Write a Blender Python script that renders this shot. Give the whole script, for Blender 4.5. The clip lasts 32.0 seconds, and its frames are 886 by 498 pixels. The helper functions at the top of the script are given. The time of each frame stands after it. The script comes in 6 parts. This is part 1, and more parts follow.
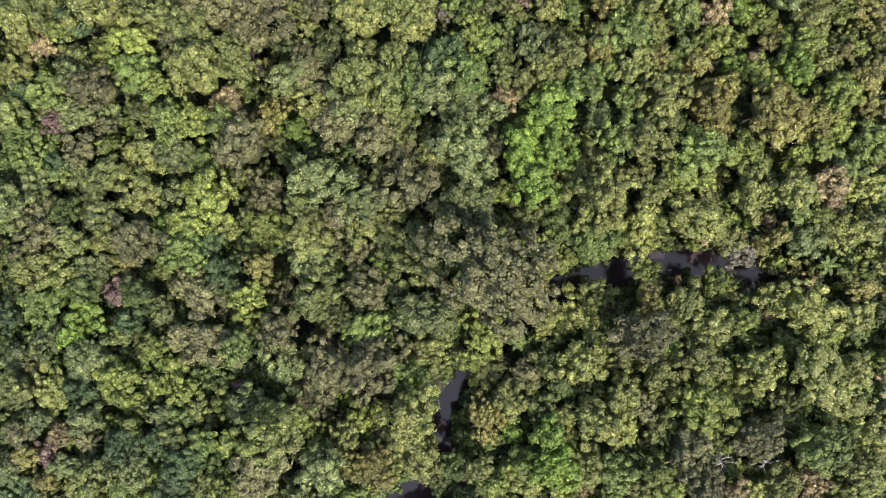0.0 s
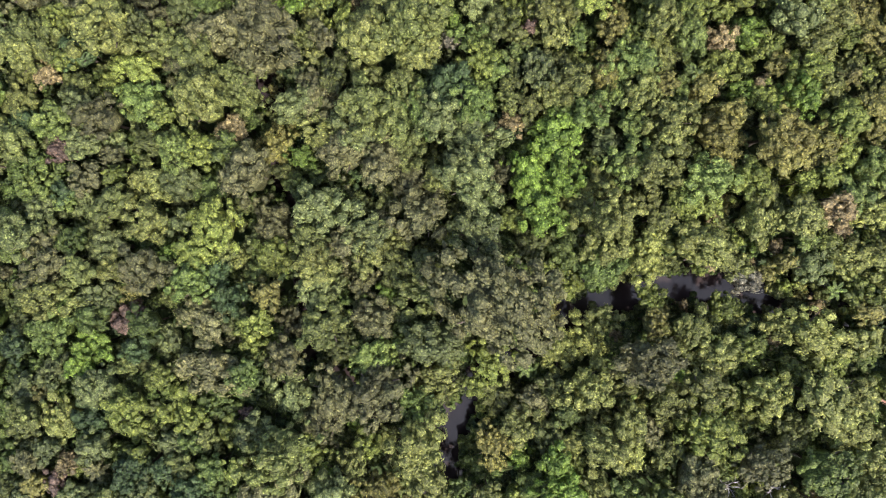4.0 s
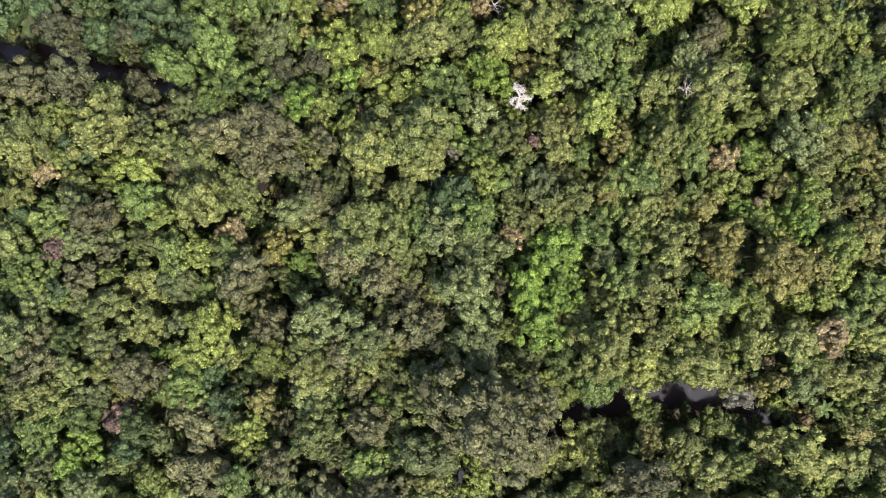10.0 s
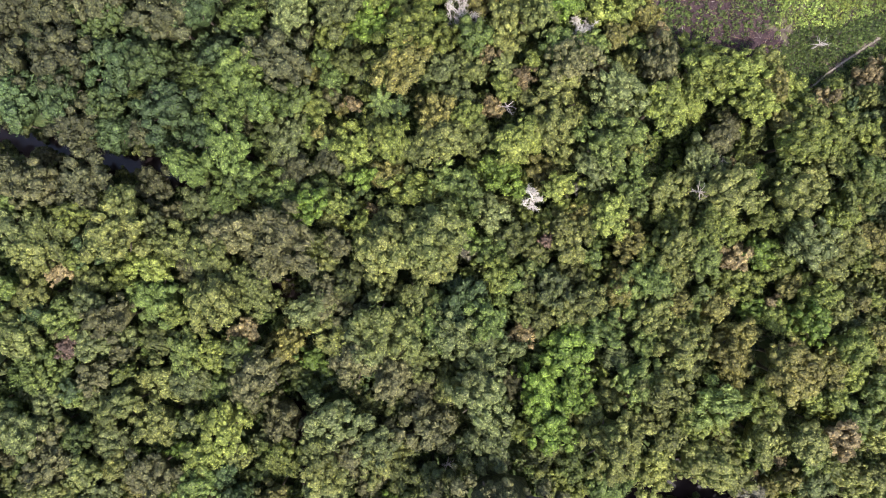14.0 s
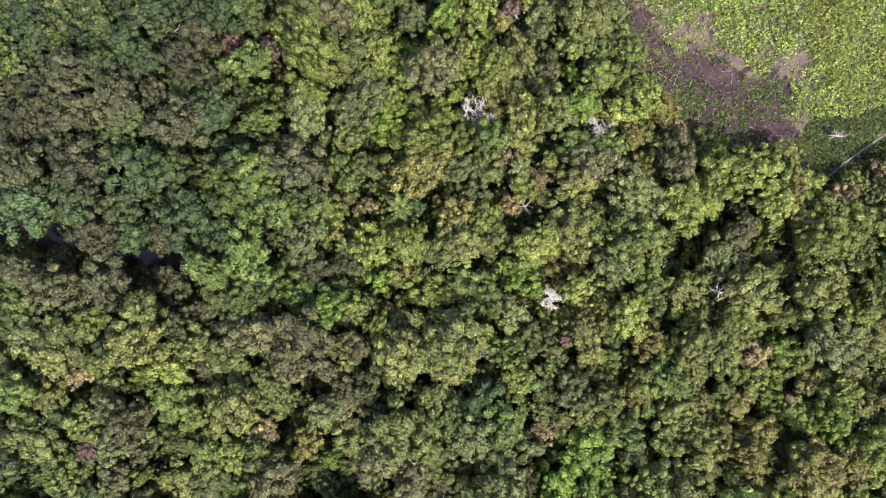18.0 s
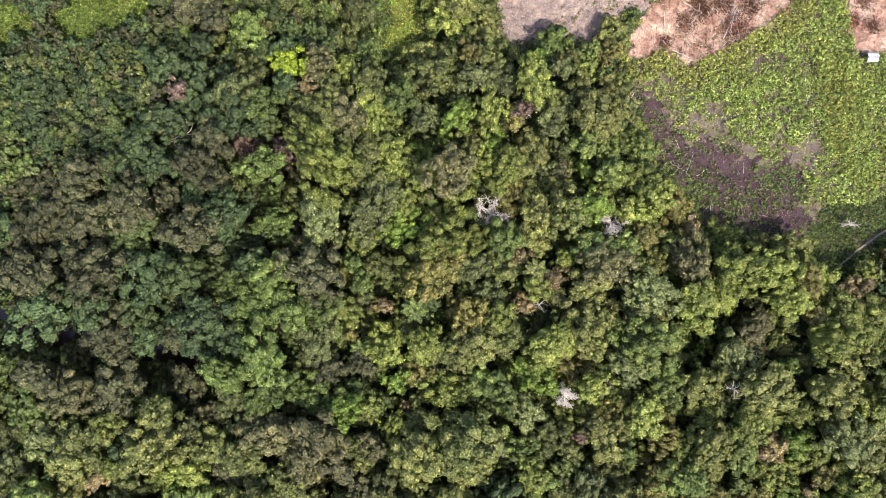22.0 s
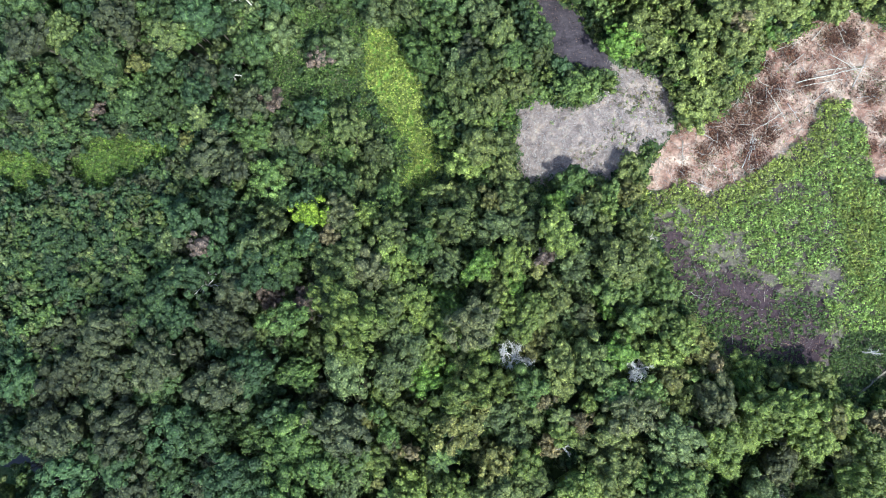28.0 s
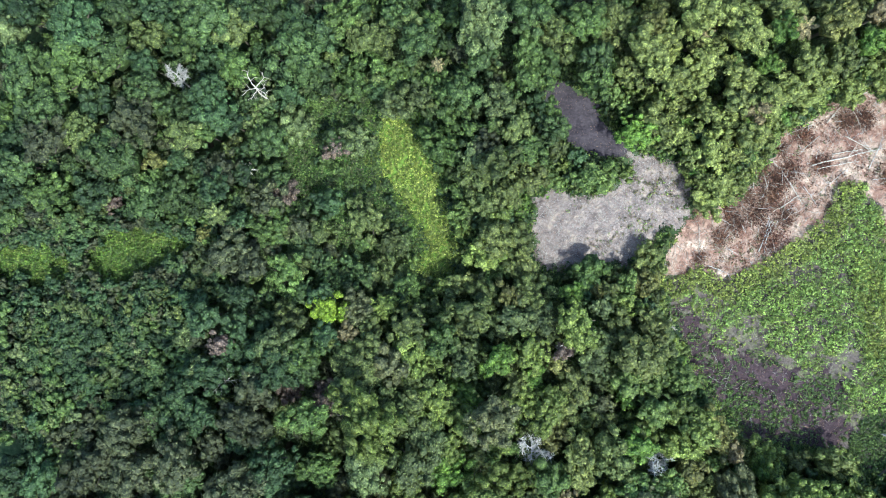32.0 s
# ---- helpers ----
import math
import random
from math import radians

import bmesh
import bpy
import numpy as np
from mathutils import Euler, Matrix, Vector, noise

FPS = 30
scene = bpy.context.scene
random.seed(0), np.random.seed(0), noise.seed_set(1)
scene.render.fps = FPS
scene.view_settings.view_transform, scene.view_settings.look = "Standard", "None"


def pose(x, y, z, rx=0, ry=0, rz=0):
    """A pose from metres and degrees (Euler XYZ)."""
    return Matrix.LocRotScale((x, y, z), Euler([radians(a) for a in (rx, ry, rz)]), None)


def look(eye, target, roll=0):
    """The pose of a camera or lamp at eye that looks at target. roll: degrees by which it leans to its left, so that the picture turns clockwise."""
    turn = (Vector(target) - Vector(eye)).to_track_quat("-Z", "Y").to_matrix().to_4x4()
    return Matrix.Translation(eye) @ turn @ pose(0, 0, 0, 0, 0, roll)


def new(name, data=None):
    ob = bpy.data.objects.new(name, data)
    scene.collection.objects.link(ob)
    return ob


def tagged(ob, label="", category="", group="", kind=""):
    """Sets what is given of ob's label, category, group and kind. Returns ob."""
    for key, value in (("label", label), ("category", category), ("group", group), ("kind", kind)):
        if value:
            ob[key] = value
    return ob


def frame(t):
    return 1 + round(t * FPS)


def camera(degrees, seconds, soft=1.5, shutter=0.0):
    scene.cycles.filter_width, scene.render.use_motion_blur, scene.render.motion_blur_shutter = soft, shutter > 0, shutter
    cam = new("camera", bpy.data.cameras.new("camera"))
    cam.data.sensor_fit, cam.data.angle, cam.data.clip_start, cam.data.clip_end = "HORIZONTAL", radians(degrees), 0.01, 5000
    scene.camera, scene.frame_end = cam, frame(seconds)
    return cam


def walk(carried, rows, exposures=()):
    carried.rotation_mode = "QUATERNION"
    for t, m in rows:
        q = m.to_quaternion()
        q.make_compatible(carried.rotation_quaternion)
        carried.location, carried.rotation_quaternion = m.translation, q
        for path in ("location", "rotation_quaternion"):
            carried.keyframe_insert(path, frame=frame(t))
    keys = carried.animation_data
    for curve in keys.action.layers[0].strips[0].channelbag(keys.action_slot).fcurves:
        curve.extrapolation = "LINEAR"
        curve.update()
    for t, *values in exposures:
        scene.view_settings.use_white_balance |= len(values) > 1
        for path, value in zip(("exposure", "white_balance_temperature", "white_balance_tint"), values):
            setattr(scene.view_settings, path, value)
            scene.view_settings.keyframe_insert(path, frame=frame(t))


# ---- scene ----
cam = camera(70, 32.0, soft=0.95)
PATH = [
    (0.0, pose(1.53, -0.84, 149.90, 0.227, 0.440, -0.615)),
    (0.5, pose(1.33, -0.04, 149.95, 0.226, 0.426, -0.628)),
    (1.0, pose(1.15, 0.75, 149.98, 0.149, 0.457, -0.720)),
    (1.5, pose(0.99, 1.55, 149.99, 0.044, 0.494, -0.763)),
    (2.0, pose(0.84, 2.36, 149.95, -0.074, 0.527, -0.795)),
    (2.5, pose(0.66, 3.20, 149.91, -0.142, 0.533, -0.794)),
    (3.0, pose(0.48, 4.09, 149.88, -0.157, 0.527, -0.834)),
    (3.5, pose(0.34, 5.10, 149.86, -0.201, 0.496, -0.867)),
    (5.5, pose(-0.06, 9.94, 149.81, -0.413, 0.119, -0.657)),
    (6.0, pose(-0.19, 11.40, 149.82, -0.340, -0.029, -0.439)),
    (6.5, pose(-0.32, 13.12, 149.83, -0.290, -0.146, -0.214)),
    (7.0, pose(-0.46, 15.05, 149.82, -0.233, -0.260, -0.013)),
    (7.5, pose(-0.66, 17.18, 149.83, -0.203, -0.343, 0.226)),
    (8.0, pose(-0.88, 19.47, 149.86, -0.188, -0.415, 0.439)),
    (8.5, pose(-1.15, 21.88, 149.89, -0.189, -0.510, 0.630)),
    (9.0, pose(-1.43, 24.39, 149.92, -0.201, -0.573, 0.796)),
    (9.5, pose(-1.72, 26.99, 149.95, -0.219, -0.607, 0.908)),
    (10.0, pose(-2.04, 29.63, 149.97, -0.322, -0.634, 1.024)),
    (10.5, pose(-2.36, 32.30, 149.95, -0.344, -0.623, 1.103)),
    (11.0, pose(-2.69, 35.00, 149.92, -0.378, -0.623, 1.159)),
    (11.5, pose(-3.06, 37.72, 149.91, -0.390, -0.640, 1.145)),
    (12.0, pose(-3.44, 40.45, 149.89, -0.428, -0.666, 1.187)),
    (12.5, pose(-3.83, 43.15, 149.88, -0.444, -0.642, 1.203)),
    (13.0, pose(-4.15, 45.83, 149.86, -0.448, -0.617, 1.225)),
    (13.5, pose(-4.45, 48.50, 149.85, -0.447, -0.598, 1.159)),
    (14.0, pose(-4.75, 51.14, 149.83, -0.424, -0.501, 1.255)),
    (14.5, pose(-5.12, 53.76, 149.81, -0.378, -0.438, 1.179)),
    (16.5, pose(-6.81, 64.07, 149.77, -0.275, -0.192, 1.012)),
    (17.0, pose(-7.28, 66.65, 149.79, -0.255, -0.127, 0.942)),
    (17.5, pose(-7.79, 69.25, 149.84, -0.239, -0.160, 0.923)),
    (18.0, pose(-8.26, 71.83, 149.87, -0.226, -0.185, 0.832)),
    (18.5, pose(-8.67, 74.38, 149.87, -0.190, -0.177, 0.734)),
    (19.0, pose(-9.06, 76.90, 149.87, -0.152, -0.173, 0.666)),
    (19.5, pose(-9.45, 79.41, 149.86, -0.095, -0.168, 0.607)),
    (20.0, pose(-9.82, 81.98, 149.86, -0.070, -0.152, 0.532)),
    (20.5, pose(-10.14, 84.62, 149.82, -0.103, -0.143, 0.449)),
    (21.0, pose(-10.48, 87.28, 149.80, -0.115, -0.118, 0.360)),
    (21.5, pose(-10.84, 89.90, 149.78, -0.110, -0.095, 0.274)),
    (22.0, pose(-11.22, 92.50, 149.79, -0.102, -0.091, 0.178)),
    (22.5, pose(-11.60, 95.10, 149.78, -0.096, -0.081, 0.114)),
    (23.0, pose(-11.94, 97.70, 149.77, -0.097, -0.038, -0.008)),
    (23.5, pose(-12.28, 100.29, 149.78, -0.116, -0.026, -0.103)),
    (24.0, pose(-12.67, 102.85, 149.78, -0.108, -0.033, -0.183)),
    (24.5, pose(-13.07, 105.42, 149.77, -0.098, -0.031, -0.316)),
    (25.0, pose(-13.46, 108.00, 149.78, -0.086, -0.027, -0.452)),
    (25.5, pose(-13.82, 110.60, 149.78, -0.112, -0.005, -0.565)),
    (27.5, pose(-15.31, 121.18, 149.75, -0.255, -0.034, -0.935)),
    (28.0, pose(-15.69, 123.81, 149.73, -0.288, -0.038, -1.025)),
    (28.5, pose(-16.08, 126.43, 149.72, -0.326, -0.036, -1.159)),
    (29.0, pose(-16.40, 129.02, 149.71, -0.386, -0.020, -1.205)),
    (29.5, pose(-16.69, 131.58, 149.72, -0.396, 0.009, -1.289)),
    (30.0, pose(-16.98, 134.06, 149.72, -0.356, 0.019, -1.367)),
    (30.5, pose(-17.30, 136.48, 149.69, -0.325, 0.042, -1.440)),
    (31.0, pose(-17.67, 138.84, 149.69, -0.277, 0.087, -1.518)),
    (31.5, pose(-18.05, 141.18, 149.69, -0.265, 0.131, -1.617)),
    (32.0, pose(-18.41, 143.53, 149.68, -0.235, 0.191, -1.712)),
]
EXPOSURES = [(0.0, 1.55, 6000, 12), (20.5, 1.53, 6100, 13), (22.2, 1.50, 6250, 13), (23.2, 1.44, 5450, 2), (25.2, 1.42, 4980, -4), (32.0, 1.46, 4950, -8)]
walk(cam, PATH, EXPOSURES)

# ---- sky and sun ----
SUN_AZ, SUN_EL = math.atan2(0.55, -0.83), radians(54)
world = bpy.data.worlds.new("sky")
scene.world = world
world.use_nodes = True
sky = world.node_tree.nodes.new("ShaderNodeTexSky")
sky.sky_type = "NISHITA"
sky.sun_disc = False
sky.sun_elevation, sky.sun_rotation = SUN_EL, SUN_AZ
sky.air_density, sky.dust_density = 1.0, 3.5
world.node_tree.links.new(sky.outputs[0], world.node_tree.nodes["Background"].inputs[0])
world.node_tree.nodes["Background"].inputs[1].default_value = 0.15
sun = new("sun", bpy.data.lights.new("sun", "SUN"))
sun.data.energy, sun.data.angle, sun.data.color = 3.1, radians(0.6), (1.0, 0.94, 0.82)
to_sun = Vector((math.sin(SUN_AZ) * math.cos(SUN_EL), math.cos(SUN_AZ) * math.cos(SUN_EL), math.sin(SUN_EL)))
sun.matrix_world = look(to_sun * 600 + Vector((0, 70, 0)), (0, 70, 0))


# ---- materials ----
def material(name, rough=0.8, spec=0.3):
    m = bpy.data.materials.new(name)
    m.use_nodes = True
    b = m.node_tree.nodes["Principled BSDF"]
    b.inputs["Roughness"].default_value = rough
    b.inputs["Specular IOR Level"].default_value = spec
    return m, m.node_tree.nodes, m.node_tree.links, b


def ramp(nodes, links, source, stops):
    r = nodes.new("ShaderNodeValToRGB")
    while len(r.color_ramp.elements) < len(stops):
        r.color_ramp.elements.new(0.5)
    for e, (at, c) in zip(r.color_ramp.elements, stops):
        e.position, e.color = at, (*c, 1)
    links.new(source, r.inputs[0])
    return r.outputs[0]


def noise_at(nodes, links, scale, detail=4, rough=0.6, coords="Object"):
    c = nodes.new("ShaderNodeTexCoord") if coords else None
    n = nodes.new("ShaderNodeTexNoise")
    n.inputs["Scale"].default_value, n.inputs["Detail"].default_value, n.inputs["Roughness"].default_value = scale, detail, rough
    links.new(c.outputs[coords], n.inputs["Vector"])
    return n.outputs["Fac"]


def mixed(nodes, links, a, b, fac, how="MIX"):
    m = nodes.new("ShaderNodeMix")
    m.data_type, m.blend_type = "RGBA", how
    for socket, value in ((m.inputs[6], a), (m.inputs[7], b), (m.inputs[0], fac)):
        if isinstance(value, (int, float)):
            socket.default_value = value
        elif isinstance(value, tuple):
            socket.default_value = (*value, 1)
        else:
            links.new(value, socket)
    return m.outputs[2]


def bumped(nodes, links, b, height, strength, dist):
    n = nodes.new("ShaderNodeBump")
    n.inputs["Strength"].default_value, n.inputs["Distance"].default_value = strength, dist
    links.new(height, n.inputs["Height"])
    links.new(n.outputs[0], b.inputs["Normal"])


def leaf_material(name, dark, light, spread=0.35, world_scale=0.11, cells=2.2):
    """Foliage: every tuft differs a little, every tree a little, and the wood as a whole in patches; shade is painted
    between leaf cells.
    """
    m, nodes, links, b = material(name, 0.5, 0.30)
    geo, info = nodes.new("ShaderNodeNewGeometry"), nodes.new("ShaderNodeObjectInfo")
    base = ramp(nodes, links, geo.outputs["Random Per Island"], [(0.0, tuple(0.75 * p + 0.25 * q for p, q in zip(dark, light))), (0.7, tuple(0.35 * p + 0.65 * q for p, q in zip(dark, light))), (1.0, tuple(0.1 * p + 0.95 * q for p, q in zip(dark, light)))])
    n = nodes.new("ShaderNodeTexNoise")
    n.inputs["Scale"].default_value, n.inputs["Detail"].default_value = world_scale, 3
    links.new(geo.outputs["Position"], n.inputs["Vector"])
    hsv = nodes.new("ShaderNodeHueSaturation")
    links.new(base, hsv.inputs["Color"])
    tone = nodes.new("ShaderNodeMapRange")
    tone.inputs[1].default_value, tone.inputs[2].default_value = 0.3, 0.7
    tone.inputs[3].default_value, tone.inputs[4].default_value = 1 - spread * 0.6, 1 + spread * 0.6
    links.new(n.outputs["Fac"], tone.inputs[0])
    own = nodes.new("ShaderNodeMapRange")
    own.inputs[3].default_value, own.inputs[4].default_value = 0.76, 1.24
    tree = nodes.new("ShaderNodeAttribute")
    tree.attribute_name = "tone"
    both = nodes.new("ShaderNodeMath")
    links.new(info.outputs["Random"], both.inputs[0])
    links.new(tree.outputs["Fac"], both.inputs[1])
    links.new(both.outputs[0], own.inputs[0])
    own.clamp = False
    times = nodes.new("ShaderNodeMath")
    times.operation = "MULTIPLY"
    links.new(tone.outputs[0], times.inputs[0])
    links.new(own.outputs[0], times.inputs[1])
    links.new(times.outputs[0], hsv.inputs["Value"])
    hue = nodes.new("ShaderNodeMapRange")
    hue.inputs[3].default_value, hue.inputs[4].default_value = 0.48, 0.52
    links.new(n.outputs["Color"], hue.inputs[0])
    links.new(hue.outputs[0], hsv.inputs["Hue"])
    sway = nodes.new("ShaderNodeTexNoise")
    sway.inputs["Scale"].default_value, sway.inputs["Detail"].default_value = 2.4, 3
    links.new(geo.outputs["Position"], sway.inputs["Vector"])
    place = mixed(nodes, links, geo.outputs["Position"], sway.outputs["Color"], 0.55, "ADD")
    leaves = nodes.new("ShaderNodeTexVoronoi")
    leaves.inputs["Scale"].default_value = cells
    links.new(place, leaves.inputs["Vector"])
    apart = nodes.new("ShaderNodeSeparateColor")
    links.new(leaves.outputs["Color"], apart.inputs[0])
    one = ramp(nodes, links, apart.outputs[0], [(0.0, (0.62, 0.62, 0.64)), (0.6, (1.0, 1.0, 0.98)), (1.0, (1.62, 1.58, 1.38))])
    # Painted shade between leaf clusters: base colour darkens from cell centre to edge.
    gap_shade = ramp(nodes, links, leaves.outputs["Distance"], [(0.15, (1.2, 1.2, 1.15)), (0.75, (0.55, 0.57, 0.57))])
    leafy = mixed(nodes, links, mixed(nodes, links, hsv.outputs[0], one, 1.0, "MULTIPLY"), gap_shade, 1.0, "MULTIPLY")
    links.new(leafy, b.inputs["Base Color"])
    down = nodes.new("ShaderNodeMath")
    down.operation = "MULTIPLY"
    down.inputs[1].default_value = -1.0
    links.new(leaves.outputs["Distance"], down.inputs[0])
    bumped(nodes, links, b, down.outputs[0], 0.75, 0.35)
    thin = nodes.new("ShaderNodeBsdfTranslucent")
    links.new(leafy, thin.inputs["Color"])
    mix = nodes.new("ShaderNodeMixShader")
    mix.inputs[0].default_value = 0.36
    links.new(b.outputs[0], mix.inputs[1])
    links.new(thin.outputs[0], mix.inputs[2])
    links.new(mix.outputs[0], nodes["Material Output"].inputs["Surface"])
    return m


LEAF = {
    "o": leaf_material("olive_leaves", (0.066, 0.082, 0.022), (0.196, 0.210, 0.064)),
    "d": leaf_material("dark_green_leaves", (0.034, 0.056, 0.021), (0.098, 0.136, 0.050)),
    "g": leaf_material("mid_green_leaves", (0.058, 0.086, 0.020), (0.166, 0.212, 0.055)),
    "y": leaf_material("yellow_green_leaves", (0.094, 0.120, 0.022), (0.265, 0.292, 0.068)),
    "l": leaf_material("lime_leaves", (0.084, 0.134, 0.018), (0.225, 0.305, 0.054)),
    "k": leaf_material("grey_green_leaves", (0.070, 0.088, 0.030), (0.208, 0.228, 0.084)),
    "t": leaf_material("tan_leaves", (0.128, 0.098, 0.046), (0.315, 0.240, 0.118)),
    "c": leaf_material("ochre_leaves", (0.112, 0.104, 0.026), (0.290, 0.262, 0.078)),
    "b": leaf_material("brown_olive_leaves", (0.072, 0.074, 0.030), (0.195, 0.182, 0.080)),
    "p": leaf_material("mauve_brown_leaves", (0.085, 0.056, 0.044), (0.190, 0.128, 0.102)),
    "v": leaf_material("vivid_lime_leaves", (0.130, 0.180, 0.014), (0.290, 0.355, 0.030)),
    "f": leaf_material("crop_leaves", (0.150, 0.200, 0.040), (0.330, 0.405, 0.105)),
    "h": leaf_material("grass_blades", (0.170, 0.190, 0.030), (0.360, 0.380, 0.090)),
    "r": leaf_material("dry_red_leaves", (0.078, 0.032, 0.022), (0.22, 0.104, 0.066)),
    # Darker takes on mid-green and brown-olive; on western trees they stand in for shade.
    "e": leaf_material("darkened_green_leaves", (0.042, 0.064, 0.020), (0.122, 0.157, 0.050)),
    "u": leaf_material("darkened_umber_leaves", (0.046, 0.050, 0.022), (0.124, 0.122, 0.056)),
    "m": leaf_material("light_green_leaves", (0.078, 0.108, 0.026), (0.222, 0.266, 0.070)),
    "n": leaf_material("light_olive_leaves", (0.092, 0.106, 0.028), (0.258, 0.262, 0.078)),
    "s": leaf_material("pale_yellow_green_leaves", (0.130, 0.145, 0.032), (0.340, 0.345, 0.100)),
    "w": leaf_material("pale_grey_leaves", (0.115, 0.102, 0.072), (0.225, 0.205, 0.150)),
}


def bark_material(name, dark, light):
    m, nodes, links, b = material(name, 0.9, 0.2)
    f = noise_at(nodes, links, 3.0, 6, 0.7)
    links.new(ramp(nodes, links, f, [(0.3, dark), (0.7, light)]), b.inputs["Base Color"])
    bumped(nodes, links, b, f, 0.5, 0.05)
    return m


BARK = bark_material("bark", (0.05, 0.038, 0.028), (0.14, 0.11, 0.085))
PALE_WOOD = bark_material("bleached_wood", (0.24, 0.195, 0.155), (0.47, 0.40, 0.33))
BLEACHED = bark_material("white_bleached_wood", (0.33, 0.29, 0.25), (0.62, 0.56, 0.50))
DEAD_WOOD = bark_material("grey_dead_wood", (0.20, 0.17, 0.15), (0.46, 0.41, 0.37))
BROWN_WOOD = bark_material("brown_dead_wood", (0.13, 0.075, 0.05), (0.32, 0.20, 0.14))


def ground_material(name, stops, scale=0.25, fine=3.0, bump=0.4):
    m, nodes, links, b = material(name, 0.95, 0.15)
    a = noise_at(nodes, links, scale, 6, 0.65)
    f = noise_at(nodes, links, fine, 6, 0.75)
    base = ramp(nodes, links, a, stops)
    grain = ramp(nodes, links, f, [(0.28, (0.45, 0.45, 0.45)), (0.72, (1.35, 1.35, 1.35))])
    links.new(mixed(nodes, links, base, grain, 1.0, "MULTIPLY"), b.inputs["Base Color"])
    bumped(nodes, links, b, f, bump, 0.3)
    return m


LITTER = ground_material("forest_floor", [(0.3, (0.035, 0.055, 0.020)), (0.55, (0.065, 0.085, 0.030)), (0.75, (0.12, 0.11, 0.055))], 0.5, 1.6, 1.0)
GREY_SOIL = ground_material("grey_ashy_soil", [(0.32, (0.095, 0.068, 0.062)), (0.44, (0.172, 0.128, 0.112)), (0.54, (0.225, 0.168, 0.145)), (0.68, (0.33, 0.245, 0.185))], 0.45, 2.2, 1.0)
# Purple-grey ash whose base colour also holds the shade lying on it.
SHADED_ASH = ground_material("shade_darkened_ash_soil", [(0.3, (0.036, 0.027, 0.032)), (0.7, (0.076, 0.058, 0.063))], 0.4, 1.8, 1.0)
BURNT_SOIL = ground_material("burnt_purple_soil", [(0.3, (0.026, 0.015, 0.018)), (0.7, (0.064, 0.040, 0.042))], 0.3, 1.6, 1.0)
BROWN_SOIL = ground_material("red_brown_slash", [(0.32, (0.122, 0.055, 0.038)), (0.45, (0.255, 0.145, 0.105)), (0.57, (0.375, 0.25, 0.185)), (0.74, (0.50, 0.38, 0.285))], 0.22, 1.3, 1.0)
FIELD_SOIL = ground_material("field_weeds", [(0.34, (0.066, 0.046, 0.044)), (0.50, (0.104, 0.078, 0.066)), (0.60, (0.120, 0.105, 0.062)), (0.76, (0.17, 0.17, 0.072))], 0.45, 2.2, 1.0)
GRASS = ground_material("bright_grass", [(0.3, (0.10, 0.16, 0.022)), (0.7, (0.19, 0.26, 0.04))], 0.2, 2.5, 0.7)
MEADOW_SOIL = ground_material("meadow_turf", [(0.3, (0.075, 0.125, 0.022)), (0.7, (0.150, 0.210, 0.040))], 0.2, 2.5, 0.7)
SCRUB = ground_material("low_scrub", [(0.3, (0.035, 0.075, 0.016)), (0.7, (0.075, 0.13, 0.03))], 0.3, 2.0, 0.7)
TRACK = ground_material("worn_track", [(0.3, (0.12, 0.10, 0.075)), (0.7, (0.21, 0.175, 0.135))], 0.4, 2.5, 0.5)

WATER, _n, _l, _b = material("brown_river_water", 0.10, 0.25)
_f = noise_at(_n, _l, 0.06, 3)
_l.new(ramp(_n, _l, _f, [(0.35, (0.020, 0.014, 0.013)), (0.7, (0.042, 0.029, 0.028))]), _b.inputs["Base Color"])
bumped(_n, _l, _b, noise_at(_n, _l, 1.2, 3), 0.06, 0.1)


# ---- meshes from arrays ----
def mesh_of(name, verts, faces, materials, index=None, smooth=False, normals=None):
    """faces: an array of n triangles or quads; normals: for leaves that are shaded as the rounded bough they cover."""
    verts, faces = np.asarray(verts, np.float32), np.asarray(faces, np.int32)
    me = bpy.data.meshes.new(name)
    me.vertices.add(len(verts))
    me.vertices.foreach_set("co", verts.ravel())
    me.loops.add(faces.size)
    me.loops.foreach_set("vertex_index", faces.ravel())
    me.polygons.add(len(faces))
    me.polygons.foreach_set("loop_start", np.arange(len(faces), dtype=np.int32) * faces.shape[1])
    for m in materials:
        me.materials.append(m)
    if index is not None:
        me.polygons.foreach_set("material_index", np.asarray(index, np.int32))
    if normals is not None:
        me.attributes.new("custom_normal", "FLOAT_VECTOR", "POINT").data.foreach_set("vector", np.asarray(normals, np.float32).ravel())
    if smooth or normals is not None:
        me.polygons.foreach_set("use_smooth", np.ones(len(faces), bool))
    me.update(calc_edges=True)
    return me


def thing(name, label, category, group="", at=(0, 0, 0)):
    ob = new(name)
    ob.location = at
    return tagged(ob, label, category, group)


def part(name, me, parent, label=""):
    ob = new(name, me)
    ob.parent = parent
    return tagged(ob, label)


def inside(x, y, polygon):
    x, y = np.asarray(x, float), np.asarray(y, float)
    hit, (px, py) = np.zeros(x.shape, bool), polygon[-1]
    for qx, qy in polygon:
        with np.errstate(divide="ignore", invalid="ignore"):
            hit ^= ((qy > y) != (py > y)) & (x < (px - qx) * (y - qy) / (py - qy) + qx)
        px, py = qx, qy
    return hit


